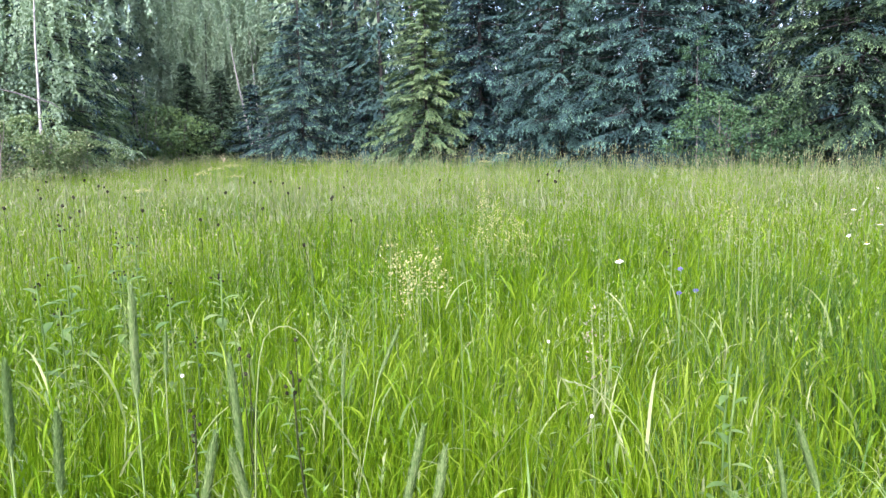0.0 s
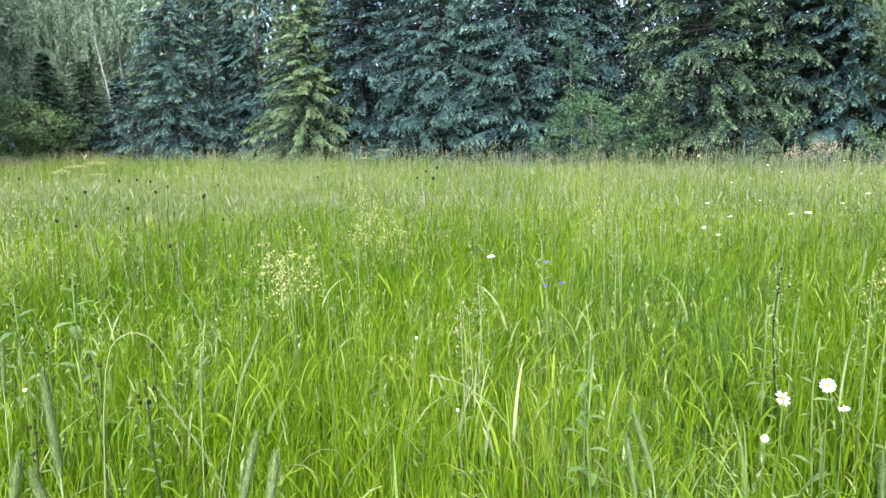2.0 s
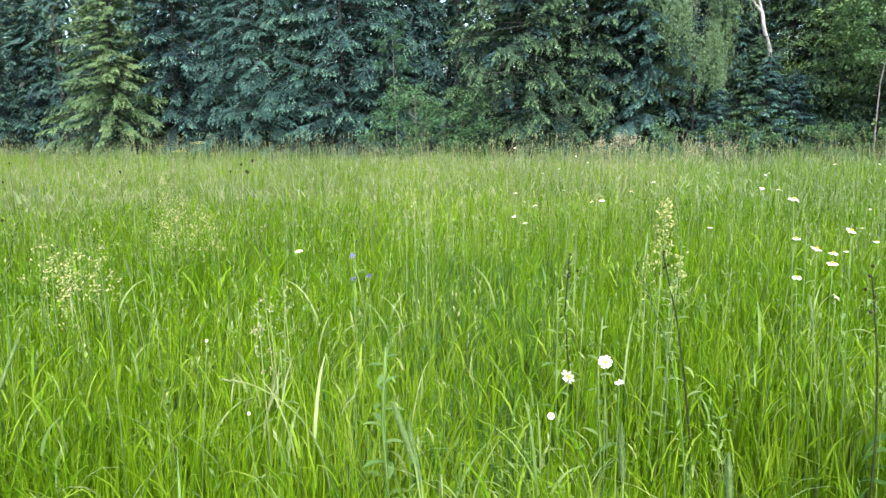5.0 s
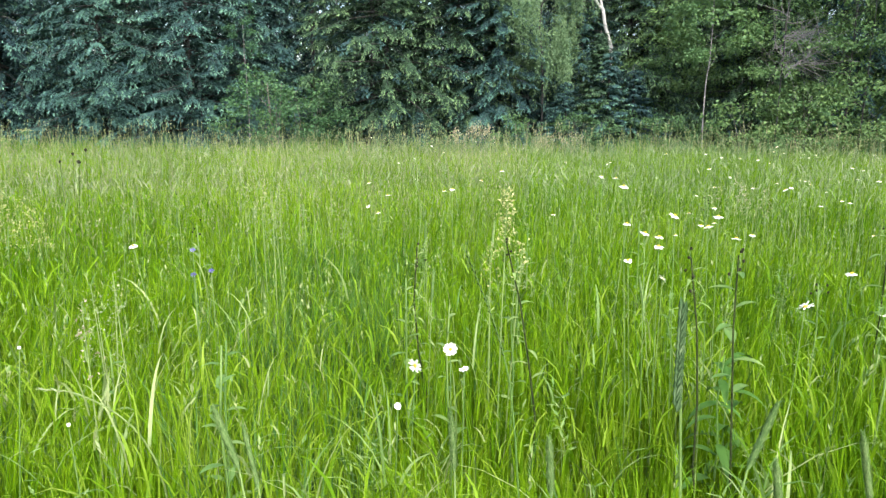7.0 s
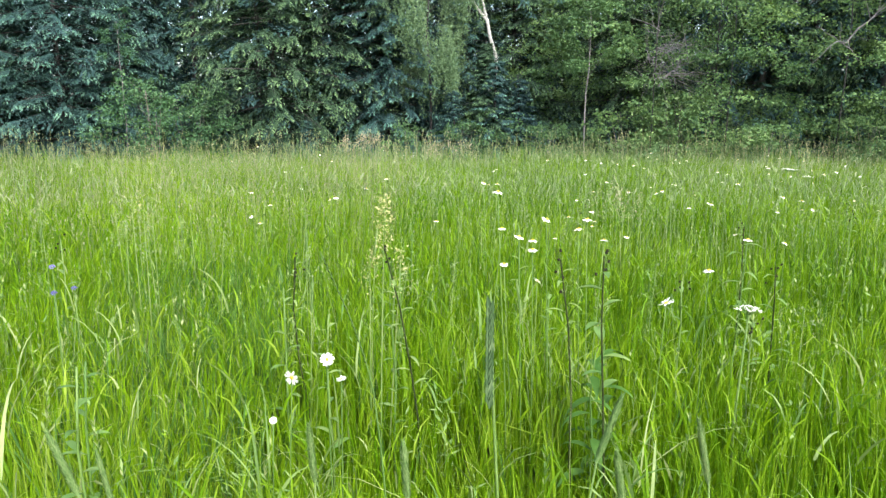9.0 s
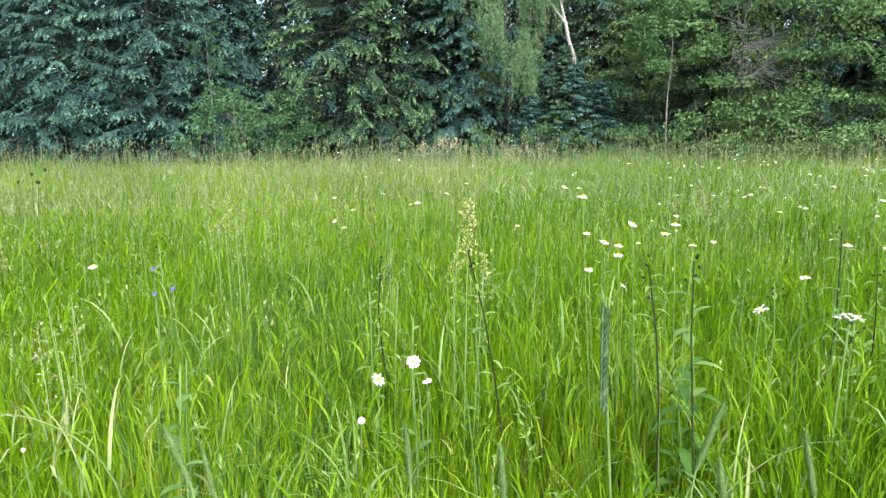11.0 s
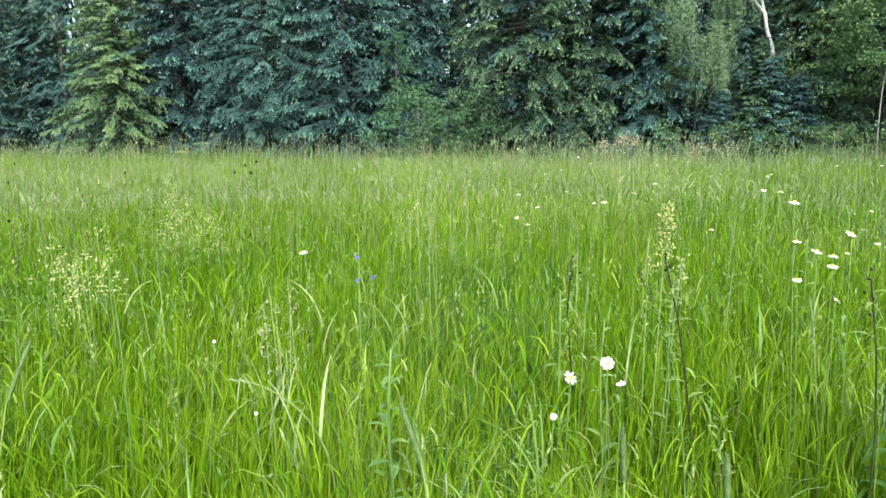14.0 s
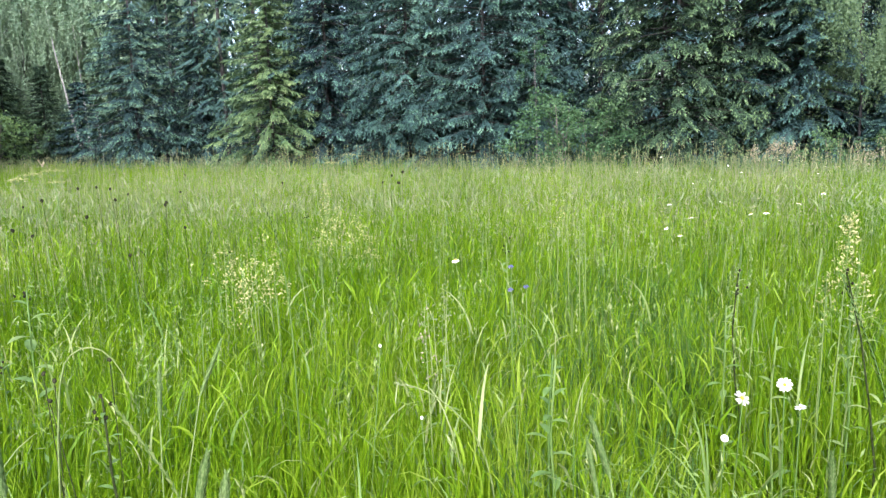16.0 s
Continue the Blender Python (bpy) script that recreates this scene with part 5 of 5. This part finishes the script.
panicle_plant(1.731, 1.803, 1.135, 0.21, 0.085, 260, "tall stalk with a loose pale yellow flower spike", M_YELLOW, 1.0)
panicle_plant(1.802, 1.808, 0.951, 0.16, 0.12, 70, "pale flowering side stalk among arching leaves", M_YELLOW, 0.9)
panicle_plant(1.724, 1.874, 0.948, 0.12, 0.10, 60, "pale flowering side stalk among arching leaves", M_YELLOW, 0.9)
for x, y, z in ((0.476, 5.023, 1.106), (0.501, 5.021, 1.037), (0.559, 4.915, 0.968), (0.503, 4.820, 0.896), (0.652, 4.905, 0.890), (0.701, 4.797, 0.833),
                (0.590, 4.710, 0.821), (0.462, 5.125, 0.932), (0.748, 4.791, 0.769), (0.425, 4.927, 0.799), (-0.070, 3.339, 0.896), (0.033, 3.341, 0.927),
                (0.112, 3.240, 0.881), (-0.014, 3.240, 0.859), (0.077, 3.441, 0.972), (-0.098, 3.438, 0.956), (0.021, 3.141, 0.907), (2.017, 4.619, 0.932), (-2.115, 6.290, 0.967)):
    panicle_plant(x, y, z, rng.uniform(0.16, 0.28), rng.uniform(0.12, 0.22), 85, "loose pale yellow flowering stalk above the grass", M_YELLOW, 1.25)
for x, y, z in ((0.622, 2.476, 0.850), (0.702, 2.559, 0.860), (0.603, 2.275, 0.823), (0.670, 2.361, 0.856), (1.508, 3.335, 1.042), (1.584, 3.300, 1.025), (1.481, 3.127, 0.978), (1.889, 3.596, 1.047)):
    panicle_plant(x, y, z, rng.uniform(0.14, 0.2), rng.uniform(0.07, 0.11), 45, "loose greenish yellow flowering stalk in the grass", M_STEM, 0.9)
for x, y, z in ((1.490, 3.136, 0.923), (2.323, 2.383, 0.755), (2.094, 2.819, 0.793), (1.594, 3.656, 0.887), (1.671, 4.026, 0.870), (1.359, 4.227, 0.897), (1.822, 3.093, 0.860), (2.618, 3.653, 0.836), (3.133, 1.664, 0.749), (2.941, 0.963, 0.712), (2.476, 2.256, 0.764), (1.010, 3.921, 0.877), (-0.767, 4.136, 0.907)):
    panicle_plant(x, y, z, rng.uniform(0.12, 0.2), rng.uniform(0.10, 0.18), 70, "loose greenish flowering stalk in the grass", M_STEM, 1.0)
panicle_plant(0.543, 2.121, 0.881, 0.2, 0.08, 60, "loose pinkish sorrel stalk above the grass", M_PINK)


for k in range(7):
    panicle_plant(5.5 + rng.normal(0, 0.25), 3.3 + rng.normal(0, 0.25), rng.uniform(0.74, 0.84), 0.22, 0.16, 160, "soft pinkish flowering grass in the far meadow", M_PINK, 0.7)

# ---- single arching stalks and blades that stand out ----
def curved_rye(points, length, label, spike=M_DARKSTEM, thick=0.0022, stem=M_STALK, grain=1.0):
    """A rye stalk through points, root first, with flat spikelets along its last part."""
    p = np.array(points, float)
    root = p[0].copy()
    s = np.linspace(0, 1, len(p))
    u = np.linspace(0, 1, 14)
    p = np.column_stack([np.interp(u, s, p[:, i]) for i in range(3)])
    p[1:-1] = 0.25 * p[:-2] + 0.5 * p[1:-1] + 0.25 * p[2:]
    p -= root
    ob = thing("rye_grass", root[0], root[1], root[2])
    part("stem", stalk(p, np.linspace(thick, thick * 0.5, 14), stem), ob)
    b = Build()
    run = np.r_[0, np.cumsum(np.linalg.norm(np.diff(p, axis=0), axis=1))]
    count = int(length / (0.011 * grain))
    for k in range(count):
        at = np.array([np.interp(run[-1] - length * k / count, run, p[:, i]) for i in range(3)])
        lo = np.array([np.interp(run[-1] - length * k / count - 0.02, run, p[:, i]) for i in range(3)])
        up = unit(at - lo + 1e-6)
        sd = unit(np.cross(up, (0.3, 1, 0.2))) * (1 if k % 2 else -1)
        b.add(*kites(np.array([lo]), np.array([up + sd * 0.3]), np.array([np.cross(up, sd)]), 0.020 * grain, 0.009 * grain, 0.5))
    part("spike", b.mesh("spike", spike), ob, "flat seed spike")
    tagged(ob, label, "rye grass", "rye stalks")


curved_rye([(0.995, 0.791, 0), (0.945, 0.831, 0.940), (0.932, 0.842, 1.028), (0.918, 0.854, 1.088), (0.900, 0.869, 1.147), (0.881, 0.883, 1.203)], 0.17, "dark arching rye-grass spike leaning over the grass", thick=0.0016, stem=M_FORB, grain=0.5)
curved_rye([(-0.13, 2.40, 0), (-0.125, 2.42, 0.6), (-0.114, 2.435, 0.959), (-0.088, 2.437, 1.053), (-0.063, 2.438, 1.127)], 0.16, "dark upright rye-grass spike", thick=0.0022, stem=M_FORB, grain=0.8)
curved_rye([(0.157, 2.06, 0), (0.160, 2.08, 0.6), (0.157, 2.088, 0.884), (0.148, 2.089, 1.017), (0.130, 2.090, 1.147), (0.090, 2.091, 1.251)], 0.18, "tall bent rye-grass stalk standing above the field", thick=0.0024, stem=M_FORB, grain=0.6)
curved_rye([(-0.02, 1.34, 0), (-0.03, 1.34, 0.6), (-0.071, 1.335, 0.801), (-0.119, 1.329, 0.894), (-0.160, 1.323, 0.973)], 0.22, "pale rye-grass spike leaning across the grass", M_STALK)
curved_rye([(-0.33, 1.49, 0), (-0.315, 1.495, 0.7), (-0.290, 1.50, 0.97), (-0.271, 1.505, 1.012), (-0.238, 1.512, 1.028), (-0.205, 1.518, 1.013), (-0.179, 1.523, 0.966), (-0.165, 1.526, 0.90)], 0.06, "pale stalk bent over into an arch", M_STALK, 0.0022)
curved_rye([(0.66, 1.745, 0), (0.645, 1.75, 0.5), (0.596, 1.758, 0.640), (0.538, 1.768, 0.715), (0.459, 1.780, 0.775), (0.393, 1.786, 0.790)], 0.05, "long pale stalk bowed over the grass", M_STEM, 0.0030)


def arching_blade(x, y, h, w, lean, bend, way, label):
    one = lambda q: np.array([q], float)
    v, f = blades(one(0), one(0), one(0), one(h), one(w * 0.72), one(lean), one(bend), one(radians(way)), one(radians(way)), 9)
    ob = new("grass_blade", mesh_of("grass_blade", v, f, M_STALK, True))
    ob.location = (x, y, float(ground_z(x, y)))
    tagged(ob, label, "grass blade", "arching blades")


for x, y, h, w, lean, bend, way in ((0.47, 1.63, 0.92, 0.012, 0.05, 0.35, 350), (-0.35, 1.30, 0.95, 0.010, 0.3, 2.0, 10), (-0.2, 1.25, 1.0, 0.012, 0.1, 2.2, 190),
                                    (1.05, 1.35, 0.9, 0.008, 0.1, 1.6, 150), (1.75, 1.05, 0.95, 0.009, 0.1, 2.0, 330), (0.85, 1.1, 0.85, 0.010, 0.1, 2.4, 330), (0.35, 1.05, 0.88, 0.011, 0.1, 2.3, 30),
                                    (1.3, 0.8, 0.85, 0.010, 0.1, 2.2, 300), (1.45, 1.0, 0.9, 0.008, 0.1, 2.0, 120), (-0.7, 1.3, 0.9, 0.009, 0.1, 2.1, 0)):
    arching_blade(x, y, h, w, lean, bend, way, "long pale grass blade arching over its neighbours")

# ---- tall fringe along the wood ----
def edge_band(az0, az1, per_m, depth, before=0.0):
    az = rng.uniform(az0, az1, int(radians(az1 - az0) * 20 * per_m))
    d = edge_distance(az) + rng.uniform(-depth, depth, len(az)) - before
    return -np.sin(np.radians(az)) * d, np.cos(np.radians(az)) * d


fx, fy = edge_band(-80, 34, 30, 0.8, 0.1)
build_seed_stalks("edge_grass", fx, fy, rng.uniform(0.66, 1.08, len(fx)), M_TAN, 0.009, 0.18, 6, "tall pale grass with seed heads along the wood edge")
fx, fy = edge_band(-82, 36, 70, 1.0, -0.4)
n = len(fx)
v, f = blades(fx, fy, ground_z(fx, fy), rng.uniform(0.5, 0.95, n), rng.uniform(0.02, 0.05, n), np.abs(rng.normal(0, 0.25, n)), rng.uniform(0.1, 1.2, n), rng.uniform(0, 6.3, n), rng.uniform(0, 6.3, n), 2)
tagged(new("edge_weeds", mesh_of("edge_weeds", v, f, M_LEAF)), "dark green weeds under the first branches of the wood", "weeds", kind="stuff")
for k, (az, d, z, w) in enumerate(((-36.4, 17.0, 0.85, 0.35), (-37.5, 16.9, 0.95, 0.4), (-38.1, 17.0, 1.02, 0.45), (-38.8, 17.1, 0.95, 0.4), (-44.0, 17.0, 0.8, 0.6), (-45.4, 17.1, 0.78, 0.6), (-43.0, 17.0, 0.75, 0.5))):
    x, y = spot(az, d)
    panicle_plant(x, y, z, 0.3, w, 150, "dry pinkish dock plant in front of the dark wood", M_PINK, 3.0)
